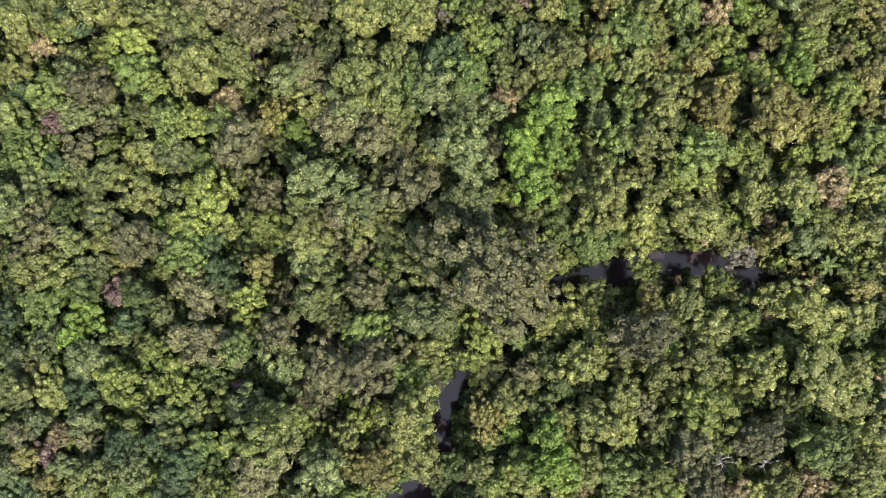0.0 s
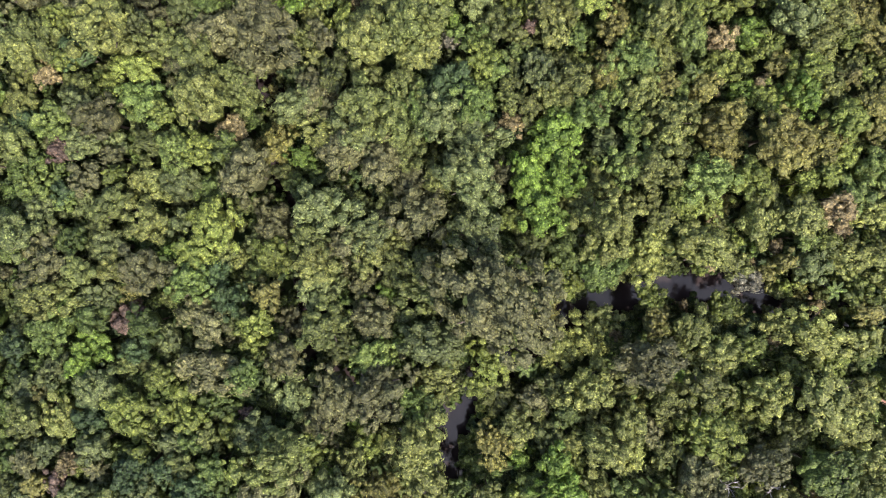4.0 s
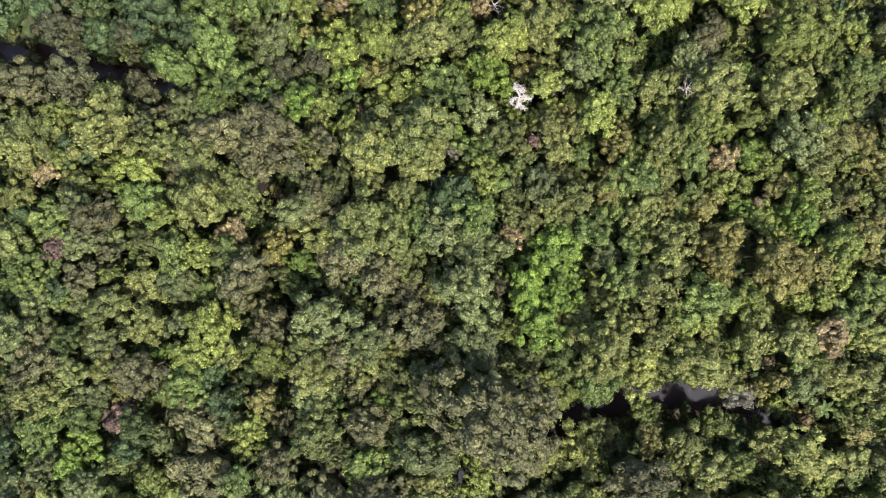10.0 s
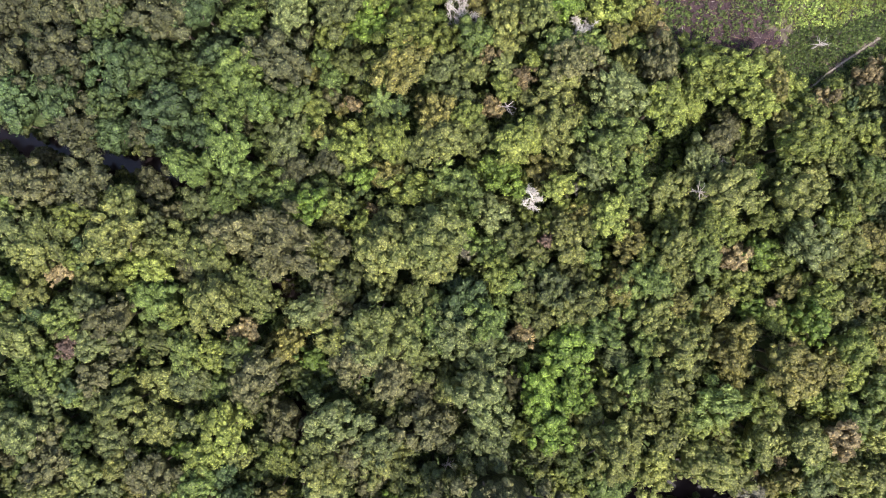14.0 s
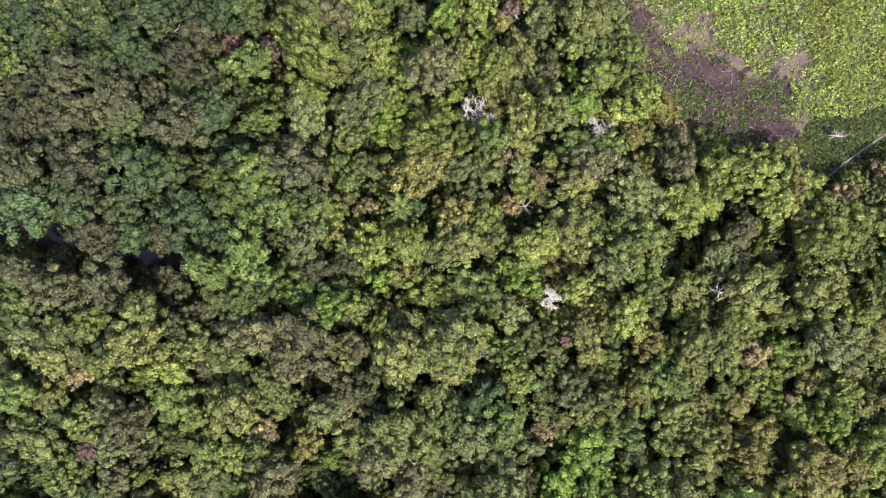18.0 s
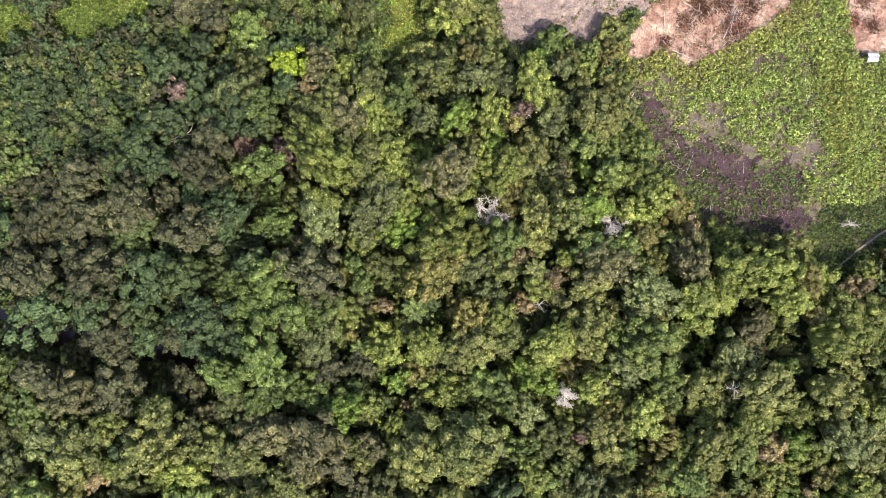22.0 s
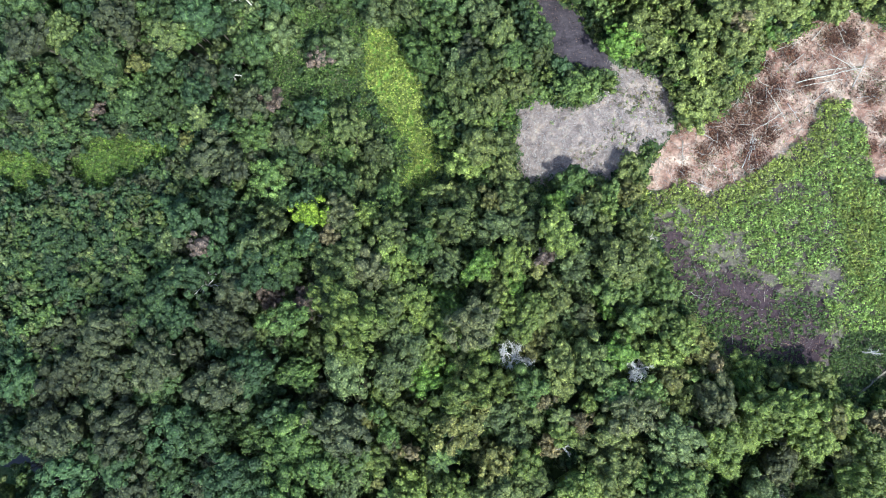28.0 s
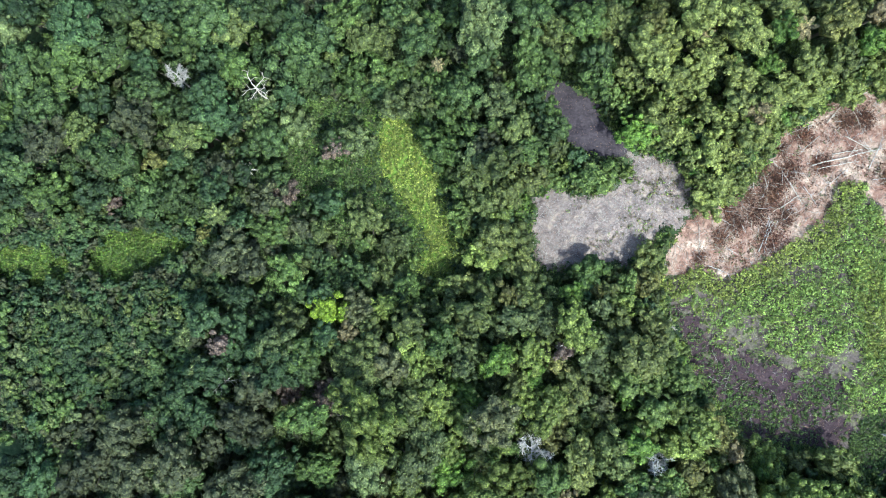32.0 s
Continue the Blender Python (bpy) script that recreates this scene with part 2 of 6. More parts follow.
def line_distance(x, y, line, closed=False):
    x, y = np.asarray(x, float), np.asarray(y, float)
    best, ends = np.full(x.shape, 1e9), line[1:] + line[:1] if closed else line[1:]
    for (ax, ay), (bx, by) in zip(line, ends):
        dx, dy = bx - ax, by - ay
        t = np.clip(((x - ax) * dx + (y - ay) * dy) / (dx * dx + dy * dy + 1e-9), 0, 1)
        best = np.minimum(best, np.hypot(x - ax - t * dx, y - ay - t * dy))
    return best


def smooth01(v):
    v = np.clip(v, 0, 1)
    return v * v * (3 - 2 * v)


def wobble(x, y, k, seed=0.0):
    return (np.sin(x * k + 1.7 * np.sin(y * k * 0.83 + seed) + seed) + np.sin(y * k * 1.13 + 1.3 * np.sin(x * k * 0.71 - seed) + 2 * seed)) / 2


# ---- the plan, in metres ----
GREY = [
    (1.1, 153.6), (6.4, 156), (10.7, 154), (15.6, 154.4), (21.3, 158), (22.6, 161), (21.2, 164.4), (27, 163),
    (33.7, 161.1), (37, 158.7), (37.6, 153.2), (35.4, 147), (31.4, 145.3), (28.7, 144.8), (27, 140.5), (21.3, 137.7),
    (18.2, 137.5), (13.9, 138.9), (7.7, 137.1), (3, 137.5), (0.8, 142.5),
]
PURPLE = [
    (4.5, 178.5), (7.4, 180.2), (11.5, 178.6), (14.5, 176.5), (16.9, 173.4), (17.8, 169.6), (20.5, 167.5), (23.7, 166.2),
    (22.8, 161.4), (15.1, 161.9), (9.1, 165.4), (7.8, 171.2), (5.1, 174.4),
]
BROWN = [
    (29.1, 135.2), (31.8, 141.6), (35.2, 147.2), (38.8, 151), (46.2, 151.1), (51.4, 155.7), (56.5, 162.6), (58.1, 167),
    (65.9, 170), (71.1, 174.7), (78.2, 176), (86.4, 171.9), (99, 166.4), (101.2, 153.6), (88.4, 151.4), (85.9, 154),
    (78.9, 154.9), (71.8, 154.5), (69.8, 149.4), (65.2, 144.4), (57.4, 139.5), (50.9, 135.9), (44.4, 133.1), (38.7, 136.9),
    (34.2, 134.8),
]
SIDE = [
    (77.4, 157.3), (81.5, 159.8), (91.8, 161), (102, 155.8), (101.9, 141.7), (89.1, 137.3), (82.6, 136), (81.1, 143.1),
    (80.4, 149.5), (77.3, 151.5),
]
FIELD = [
    (29.7, 132.6), (34.8, 136.8), (45, 140.4), (52.7, 139.9), (59, 144.2), (66.7, 148.8), (69.9, 153), (71.3, 157.7),
    (79.4, 158.8), (83.9, 154.3), (87.1, 146), (97.3, 142.2), (110.1, 134.6), (112.7, 103.9), (97.4, 98.1), (88.2, 93.5),
    (80.1, 88), (75, 88.4), (71.8, 92.5), (66.7, 95), (57.8, 95.7), (48.9, 96.9), (45, 104), (38.7, 111),
    (36.1, 116.7), (32.9, 124.4),
]
BURNT = [
    (31.5, 129.5), (34, 129), (38.3, 126.2), (41.5, 119.7), (44.7, 116.5), (49.9, 118), (56.4, 115), (60.2, 111.8),
    (69.9, 112.6), (71.6, 108.1), (71.6, 100.3), (74.5, 96.4), (68, 94.5), (57.7, 95.4), (49, 97), (44, 103.8),
    (36.2, 112), (32.5, 119.7),
]
STRIP = [
    (-30.6, 175.5), (-26.7, 174), (-21.5, 165.6), (-19.2, 157.9), (-17.4, 148.8), (-15.9, 142.3), (-17, 137.2), (-21, 135.8),
    (-24.5, 138.5), (-23.4, 143.6), (-24.1, 147.5), (-29.3, 155.3), (-33.2, 161.7), (-33.4, 168.2),
]
GLADE = [
    (-51.4, 173.2), (-41.1, 177.9), (-29.9, 174.4), (-29.2, 154.8), (-24.4, 145.8), (-29.6, 139.6), (-40.9, 143.7), (-49.4, 155.4),
    (-54.2, 164.4),
]
MEADOW = [
    (-98.5, 144.8), (-92.7, 148.9), (-85.6, 150.4), (-74.8, 147.3), (-75.8, 143.3), (-84.6, 139.7), (-91.8, 137.3), (-97.2, 140.1),
]
MEADOW_WEST = [
    (-127.9, 147), (-119, 146.3), (-111.3, 147.4), (-102.4, 144.6), (-100.5, 139.1), (-106.5, 137.7), (-115.3, 140.6), (-128.1, 142.5),
]
RIVER = [
    (122.2, -8.1), (103.6, -9.2), (87.7, -8.4), (79.8, -6.6), (73.2, -5.4), (61.2, -4.2), (49.2, -3.6), (40.6, -5.1),
    (33.2, -7.4), (27.1, -10.5), (20.4, -16.6), (13, -21.9), (6.9, -26.4), (2.2, -33.3), (-1.2, -40.2), (-2.3, -48.2),
    (-6.1, -54.9), (-12.8, -60.4), (-19.6, -69.5),
]
CREEK = [
    (-129.3, 77.9), (-113.3, 75.7), (-105.3, 72), (-95.9, 72.2), (-86.6, 69.3), (-77.2, 68.6), (-66.5, 65.3), (-49, 54.8),
    (-39.8, 41.2), (-36.7, 37.2), (-38, 25.8), (-35.9, 16.4), (-33, -1.1), (-31.4, -18), (-19.2, -30), (-11.3, -40.8),
    (-2.3, -48.2),
]
SHADY = [
    (42, 77.2), (53, 80), (62.1, 79.4), (59.5, 76.1), (54.4, 70.9), (50.6, 65.7), (42.8, 66.9), (41.4, 73.3),
]
DELL = [
    (22.1, 178.5), (29.6, 176.4), (39.7, 176.7), (42.1, 173.5), (39.5, 168.5), (33.2, 170), (29.5, 173.9), (24.4, 172.1),
    (20.7, 174.8),
]
BUSHY = [
    (-129.5, 152.1), (-110.5, 150.3), (-96.5, 151.1), (-86.3, 151.7), (-74.4, 148.6), (-74.6, 141), (-80.5, 134.8), (-80.6, 132.3),
    (-82.2, 123.4), (-90.1, 114.8), (-101.7, 108.7), (-114.5, 105.3), (-131.1, 104.5),
]
TRAIL = [
    (75.1, 86.3), (79.6, 88.5), (84, 92.4), (88.4, 95.7), (95.4, 100.6),
]
EAST = [
    (98.3, -30.7), (100.6, -29), (103.2, -32.3), (105.6, -42.7), (104.2, -47.8), (100.4, -43.9), (98.6, -37.4),
]
GRASSY = [
    (71.6, 22.2), (80.6, 21.4), (90.9, 17.1), (90.9, 12.5), (80.6, 14.6), (72.8, 17.9),
]
REGROWTH = [
    (22.7, 176.1), (50.8, 176.9), (60.8, 173), (54.4, 163.7), (50, 157.8), (44.5, 152.1), (36.6, 153.5), (34.5, 159.7),
    (26.1, 164.6),
]
DRY_GRASS = [
    (75.3, 134.6), (78.1, 135.9), (81.3, 132.7), (82.5, 125), (81.2, 116.1), (78, 114.8), (76.5, 122.5), (74.9, 128.9),
]

BANK = [
    (29, 135.4), (34, 133.9), (38.7, 136.9), (44.4, 133.1), (50.9, 135.9), (57.4, 139.5), (65.2, 144.4), (69.8, 149.4), (71.8, 155), (75.5, 154.5),
    (73.5, 147.5), (68, 141.2), (59, 136), (52, 132.6), (44.6, 129.9), (38.5, 133), (33.5, 131.2), (29.2, 132.5),
]


def ground_z(x, y):
    """The height of the ground: a river valley in the south, rising to a low hill with the clearings."""
    x, y = np.asarray(x, float), np.asarray(y, float)
    z = 3 + 2.5 * smooth01((y - 20) / 110) + 0.4 * wobble(x, y, 0.07, 1) + 4.5 * np.exp(-(((x - 14) / 22) ** 2) - ((y - 156) / 26) ** 2)
    far = smooth01((np.hypot(x, y - 70) - 200) / 600)
    z = z * (1 - far) + 4 * far
    near = np.minimum(line_distance(x, y, RIVER) - 3.4, line_distance(x, y, CREEK) - 1.6)
    return np.where(near < 6, -1.2 + (z + 1.2) * smooth01(near / 6), z)


fine_x = np.arange(-136, 125, 2.0)
fine_y = np.arange(-84, 226, 2.0)
steps = np.array([4, 10, 25, 60, 140, 320, 700, 1400, 2400.0])
xs = np.concatenate([fine_x[0] - steps[::-1], fine_x, fine_x[-1] + steps])
ys = np.concatenate([fine_y[0] - steps[::-1], fine_y, fine_y[-1] + steps])


def sheet(name, xs, ys, lift, mat, keep=None, rough=0.0):
    gx, gy = np.meshgrid(xs, ys)
    gz = ground_z(gx, gy) + lift + (rough * (wobble(gx, gy, 1.3, 3) + 0.7 * wobble(gx, gy, 2.9, 5)) if rough else 0)
    n = len(xs)
    a = (np.arange(len(ys) - 1)[:, None] * n + np.arange(n - 1)).ravel()
    faces = np.stack([a, a + 1, a + n + 1, a + n], 1)
    if keep is not None:
        mid = keep(gx, gy).ravel()
        faces = faces[mid[faces].all(1)]
    used, faces = np.unique(faces, return_inverse=True)
    return mesh_of(name, np.stack([gx, gy, gz], -1).reshape(-1, 3)[used], faces.reshape(-1, 4), [mat], smooth=True)


tagged(new("ground", sheet("ground", xs, ys, 0, LITTER)), "dark forest floor of leaf litter and soil", "ground", kind="structure")


def patch(name, polygon, lift, mat, label, category, cell=0.4, edge=1.3, rough=0.08):
    px, py = np.array(polygon).T

    def keep(x, y):
        return inside(x + edge * wobble(x, y, 0.9, 2) + 0.4 * edge * wobble(x, y, 2.6, 4), y + edge * wobble(x, y, 1.1, 7) + 0.4 * edge * wobble(x, y, 3.1, 1), polygon)

    me = sheet(name, np.arange(px.min() - 2, px.max() + 2, cell), np.arange(py.min() - 2, py.max() + 2, cell), lift, mat, keep, rough)
    return tagged(new(name, me), label, category, kind="structure")


patch("field_ground", FIELD, 0.10, FIELD_SOIL, "weedy green field floor with crops and bare patches", "field", 0.7)
patch("burnt_ground", BURNT, 0.24, BURNT_SOIL, "burnt purple-brown soil at the field's edge", "soil", 0.4, 2.2)
patch("slash_ground", BROWN, 0.20, BROWN_SOIL, "red-brown cleared slope covered with dry slash", "soil")
patch("side_slash_ground", SIDE, 0.22, BROWN_SOIL, "brown trampled soil with dry slash beside the hut", "soil")
patch("bare_ground", GREY, 0.16, GREY_SOIL, "bare grey ashy ground of a clearing", "soil")
patch("ash_ground", PURPLE, 0.22, SHADED_ASH, "purple-grey ash on cleared ground, coloured darker for the shade on it", "soil")
patch("grass_strip", STRIP, 0.18, GRASS, "bright yellow-green strip of long grass", "grass")
patch("glade_ground", GLADE, 0.10, SCRUB, "low dark green scrub of a forest glade", "scrub", 0.7)
patch("meadow_ground", MEADOW, 0.10, MEADOW_SOIL, "yellow-green grass of a small meadow", "grass", 0.7)


patch("meadow_west_ground", MEADOW_WEST, 0.10, MEADOW_SOIL, "patchy grass of a small meadow", "grass", 0.7)
patch("shaded_ground", SHADY, 0.10, SCRUB, "dark low scrub in a shaded forest gap", "scrub", 0.7)
patch("dell_ground", DELL, 0.10, SCRUB, "dark green creepers over a hollow", "scrub", 0.7)
patch("east_bank", EAST, 0.12, BROWN_SOIL, "bare red-brown soil of a small opening", "soil")
patch("grassy_gap", GRASSY, 0.10, GRASS, "grass and weeds in a forest gap", "grass", 0.7)


def ribbon(name, line, width, z, mat, label):
    pts = np.array(line)
    d = np.gradient(pts, axis=0)
    d /= np.linalg.norm(d, axis=1)[:, None]
    side = np.stack([-d[:, 1], d[:, 0]], 1) * width
    verts = np.concatenate([np.c_[pts + side, np.full(len(pts), z)], np.c_[pts - side, np.full(len(pts), z)]])
    n = len(pts)
    i = np.arange(n - 1)
    return tagged(new(name, mesh_of(name, verts, np.stack([i + n, i + n + 1, i + 1, i], 1), [mat])), label, "river", kind="structure")


ribbon("river_water", RIVER, 6.0, 0.0, WATER, "slow brown river water between forest banks")
ribbon("creek_water", CREEK, 3.6, 0.004, WATER, "narrow dark creek under overhanging trees")


# ---- trees ----
rng = np.random.default_rng(7)


def ico(level):
    bm = bmesh.new()
    bmesh.ops.create_icosphere(bm, subdivisions=level, radius=1)
    bm.verts.ensure_lookup_table()
    v = np.array([p.co[:] for p in bm.verts])
    f = np.array([[p.index for p in q.verts] for q in bm.faces])
    bm.free()
    return v, f


ICO_V, ICO_F = ico(1)
DOME_F = ICO_F[ICO_V[ICO_F][:, :, 2].mean(1) > -0.4]
used, DOME_F = np.unique(DOME_F, return_inverse=True)
DOME_V, DOME_F = ICO_V[used], DOME_F.reshape(-1, 3)


def unit(v):
    return v / (np.linalg.norm(v, axis=-1, keepdims=True) + 1e-9)


def tufts(places, normals, sizes, rng, ruffle=0.55, slim=0.42):
    """Folded leaf sprays: four corners and two triangles each."""
    n = unit(normals + ruffle * rng.normal(size=normals.shape))
    u = unit(np.cross(n, rng.normal(size=n.shape)))
    v, s = np.cross(n, u), sizes[:, None]
    corners = np.stack([places - u * s * 0.55, places + v * s * slim - n * s * 0.16, places + u * s * 0.55, places - v * s * slim - n * s * 0.16], 1)
    k = np.arange(len(places))[:, None] * 4
    return corners.reshape(-1, 3), np.concatenate([k + [0, 2, 1], k + [0, 3, 2]])


def sprigs(places, normals, sizes, rng, ruffle=0.26):
    """Folded leaf sprigs of uneven outline: two triangles over a raised midrib, each shaded by its own tilt."""
    n = unit(normals + ruffle * rng.normal(size=normals.shape))
    u = unit(np.cross(n, rng.normal(size=n.shape)))
    v, s = np.cross(n, u), sizes[:, None]
    long, left, right = (rng.uniform(lo, hi, s.shape) for lo, hi in ((0.55, 0.85), (0.35, 0.75), (0.35, 0.75)))
    droop = rng.uniform(0.05, 0.40, s.shape)
    corners = np.stack([places - u * s * long, places + v * s * left - n * s * droop, places + u * s * long - n * s * 0.12, places - v * s * right - n * s * droop], 1)
    shade = np.stack([n, unit(n + 0.35 * v), n, unit(n - 0.35 * v)], 1)
    k = np.arange(len(places))[:, None] * 4
    return corners.reshape(-1, 3), np.concatenate([k + [0, 2, 1], k + [0, 3, 2]]), shade.reshape(-1, 3)


def crown(radius, rng, lobes, lobe_size, flat, leaf, dense, rough=0.12, gaps=0.0, hull=0.72):
    """A crown with its foot at (0, 0, 0): boughs of uneven size round a dome, ragged with leaf sprigs, over a rough inner mass."""
    i = np.arange(lobes)
    a = i * 2.39996 + rng.uniform(-0.5, 0.5, lobes)
    swell = 1 + 0.16 * np.sin(2 * a + rng.uniform(0, 6)) + 0.12 * np.sin(3 * a + rng.uniform(0, 6)) + 0.09 * np.sin(5 * a + rng.uniform(0, 6))
    d = np.sqrt((i + 0.5) / lobes) * 0.90 * rng.uniform(0.86, 1.12, lobes)
    high = flat * (np.sqrt(np.maximum(0.02, 1 - 0.93 * np.minimum(d, 1) ** 2)) + rough * rng.normal(size=lobes)) + 0.02
    sizes = lobe_size * radius * rng.choice([0.62, 0.85, 1.1, 1.45], lobes) * rng.uniform(0.9, 1.1, lobes)
    centres = np.stack([d * swell * np.cos(a), d * swell * np.sin(a), high], 1) * radius - np.c_[0 * sizes, 0 * sizes, sizes * 0.5]
    middle = np.array([0, 0, -0.1 * radius])
    places, normals, lobe_v, lobe_n, lobe_f, count = [], [], [], [], [], 0
    for c, r in zip(centres, sizes):
        many = max(5, int(dense * 2.6 * math.pi * r * r / leaf**2))
        n = unit(rng.normal(size=(many * 3, 3)) * (1, 1, 0.9))
        n = n[n[:, 2] > 0.05][:many]
        p = c + n * r * rng.uniform(0.86, 1.12, (len(n), 1))
        buried = (np.linalg.norm(p[:, None] - centres[None], axis=2) < sizes[None] * 0.68).sum(1) > 0
        ok = ~buried & (rng.random(len(n)) > gaps)
        out = unit(p[ok] - middle)
        places.append(p[ok])
        normals.append(n[ok] + out * 0.3)
        turn = Matrix.Rotation(rng.uniform(0, 6.28), 3, "Z")
        ball = DOME_V @ np.array(turn)
        lump = 1 + 0.2 * rng.normal(size=(len(ball), 1))
        lobe_v.append(c + ball * lump * r * 0.84)
        lobe_n.append(unit(ball + 0.3 * rng.normal(size=ball.shape)))
        lobe_f.append(DOME_F + count)
        count += len(ball)
    p, n = np.concatenate(places), np.concatenate(normals)
    v, f, tuft_n = sprigs(p, n + (0, 0, 0.15), leaf * rng.uniform(0.6, 1.45, len(p)), rng)
    hv = ICO_V * (1 + 0.07 * rng.normal(size=(len(ICO_V), 1))) * radius * (hull, hull, flat * 0.70)
    hv[:, 2] = np.maximum(hv[:, 2], -0.3 * radius)
    faces = np.concatenate([f, np.concatenate(lobe_f) + len(v), ICO_F + len(v) + count])
    return np.concatenate([v, *lobe_v, hv]), faces, np.concatenate([tuft_n, *lobe_n, ICO_V])


DEEP = {"clump": 1.1, "dome": 1.05, "loose": 0.8, "bush": 0.7}


def crown_kinds():
    kinds = {}
    for size, radius, lobes, lobe in (("S", 2.2, 11, 0.34), ("M", 3.6, 20, 0.255), ("L", 5.6, 40, 0.186), ("X", 9.0, 90, 0.126)):
        leaf = {"S": 0.30, "M": 0.30, "L": 0.31, "X": 0.32}[size]
        for form, (lob, lsz, flat, lf, dense, rough, gap) in {
            "clump": (lobes, lobe, DEEP["clump"], leaf, 0.27, 0.11, 0.0),
            "dome": (int(lobes * 1.6), lobe * 0.74, DEEP["dome"], leaf * 0.86, 0.30, 0.04, 0.0),
            "loose": (int(lobes * 0.8), lobe * 0.92, DEEP["loose"], leaf * 1.05, 0.25, 0.17, 0.05),
        }.items():
            kinds[size, form] = [(radius, crown(radius, np.random.default_rng(100 + 17 * v + ord(size) + len(form)), lob, lsz, flat, lf, dense, rough, gap, 0.50 if form == "loose" else 0.62)) for v in range(4)]
    kinds["B", "clump"] = [(1.8, crown(1.8, np.random.default_rng(300 + v), 6, 0.42, 0.6, 0.42, 0.22, 0.14, 0.0)) for v in range(4)]
    return kinds


CROWNS = crown_kinds()


def tube(points, radii, sides=6):
    """A tapered, bent tube."""
    pts = np.asarray(points, float)
    d = unit(np.gradient(pts, axis=0))
    u = unit(np.cross(d, (0.31, 0.17, 0.93)) + 1e-6)
    v = np.cross(d, u)
    a = np.arange(sides) * 2 * math.pi / sides
    ring = u[:, None] * np.cos(a)[None, :, None] + v[:, None] * np.sin(a)[None, :, None]
    verts = (pts[:, None] + ring * np.asarray(radii, float)[:, None, None]).reshape(-1, 3)
    i, j = np.meshgrid(np.arange(len(pts) - 1), np.arange(sides), indexing="ij")
    k = (j + 1) % sides
    quads = np.stack([i * sides + j, i * sides + k, (i + 1) * sides + k, (i + 1) * sides + j], -1).reshape(-1, 4)
    tris = np.concatenate([quads[:, :3], quads[:, [0, 2, 3]]])
    cap = np.array([[(len(pts) - 1) * sides + q, (len(pts) - 1) * sides + (q + 1) % sides, (len(pts) - 1) * sides] for q in range(1, sides - 1)])
    foot = np.array([[(q + 1) % sides, q, 0] for q in range(1, sides - 1)])
    return verts, np.concatenate([tris, cap, foot])


def joined(pieces):
    verts, faces, n = [], [], 0
    for v, f in pieces:
        verts.append(v)
        faces.append(f + n)
        n += len(v)
    return np.concatenate(verts), np.concatenate(faces)


def size_of(r):
    return "S" if r < 2.8 else "M" if r < 4.6 else "L" if r < 7.2 else "X"


# Trunks of unit height and boughs of unit reach, of three habits.
TRUNKS, BOUGHS = [], []
for v in range(3):
    g = np.random.default_rng(40 + v)
    h = np.linspace(0, 1, 7)
    bend = np.c_[0.02 * np.sin(h * 4 + v), 0.02 * np.cos(h * 3 + v) - 0.02 * math.cos(v), h]
    TRUNKS.append(mesh_of("trunk", *tube(bend, 0.035 * (1 - 0.55 * h) + 0.035 * np.exp(-h * 14), 8), [BARK]))
    s = np.linspace(0, 1, 5)
    reach = g.uniform(0.55, 0.75)
    BOUGHS.append(mesh_of("bough", *tube(np.c_[s * reach, 0.08 * np.sin(s * 3), -0.25 + 0.8 * s**0.8], 0.055 * (1 - 0.75 * s), 5), [BARK]))
CROWN_MESH = {}
WORDS = {
    "o": "olive-green", "d": "dark green", "g": "fresh mid-green", "y": "yellow-green", "l": "bright lime-green", "v": "vivid yellow-lime", "k": "grey-green",
    "t": "tan flowering", "c": "ochre-yellow", "b": "brownish olive", "p": "mauve-brown", "w": "pale grey, half-bare", "e": "deep green", "s": "pale yellow-green", "u": "dark umber-green", "m": "light green", "n": "light olive",
}
FORM_WORDS = {"clump": "clumped, rounded crown", "dome": "dense, fine-leaved domed crown", "loose": "loose, open crown"}
STANDING, JOINED = [], []


def broadleaf_tree(x, y, r, top, colour, form="clump", seed=0):
    """One tree of the wood: trunk, boughs and crown."""
    size, v = size_of(r), seed % 4
    radius, (cv, cf, cn) = CROWNS[size, form][v]
    key = size, form, v
    if key not in CROWN_MESH:
        CROWN_MESH[key] = mesh_of("crown", cv, cf, [LEAF["o"]], normals=cn)
    k = r / radius
    deep = r * DEEP[form]
    foot = on_map(HEIGHTS, x, y) - 0.1
    big = "tall, wide-spreading" if r > 6.5 else "small" if r < 2.8 else "medium-sized"
    tree = thing("broadleaf_tree", f"{big} forest tree with a {WORDS[colour]} {FORM_WORDS[form]}", "tree", "broadleaf trees of the forest canopy", (x, y, foot))
    trunk = part("trunk", TRUNKS[v % 3], tree)
    trunk.scale = (top - deep - foot, top - deep - foot, top - deep - foot)
    for i in range(4):
        bough = part("bough", BOUGHS[(v + i) % 3], tree)
        bough.location, bough.scale, bough.rotation_euler = (0, 0, top - deep - foot), (r, r, deep), (0, 0, i * 1.57 + seed)
    leaves = part("crown", CROWN_MESH[key], tree, f"{WORDS[colour]} foliage")
    leaves.location, leaves.scale = (0, 0, top - deep - foot), (k * (1 + 0.14 * math.sin(seed)), k * (1 - 0.14 * math.sin(seed)), k * (1.05 + 0.15 * math.cos(seed * 1.7)))
    leaves.rotation_euler = (0, 0, (seed * 2.4) % 6.28)
    leaves.material_slots[0].link = "OBJECT"
    leaves.material_slots[0].material = LEAF[colour]
    return tree


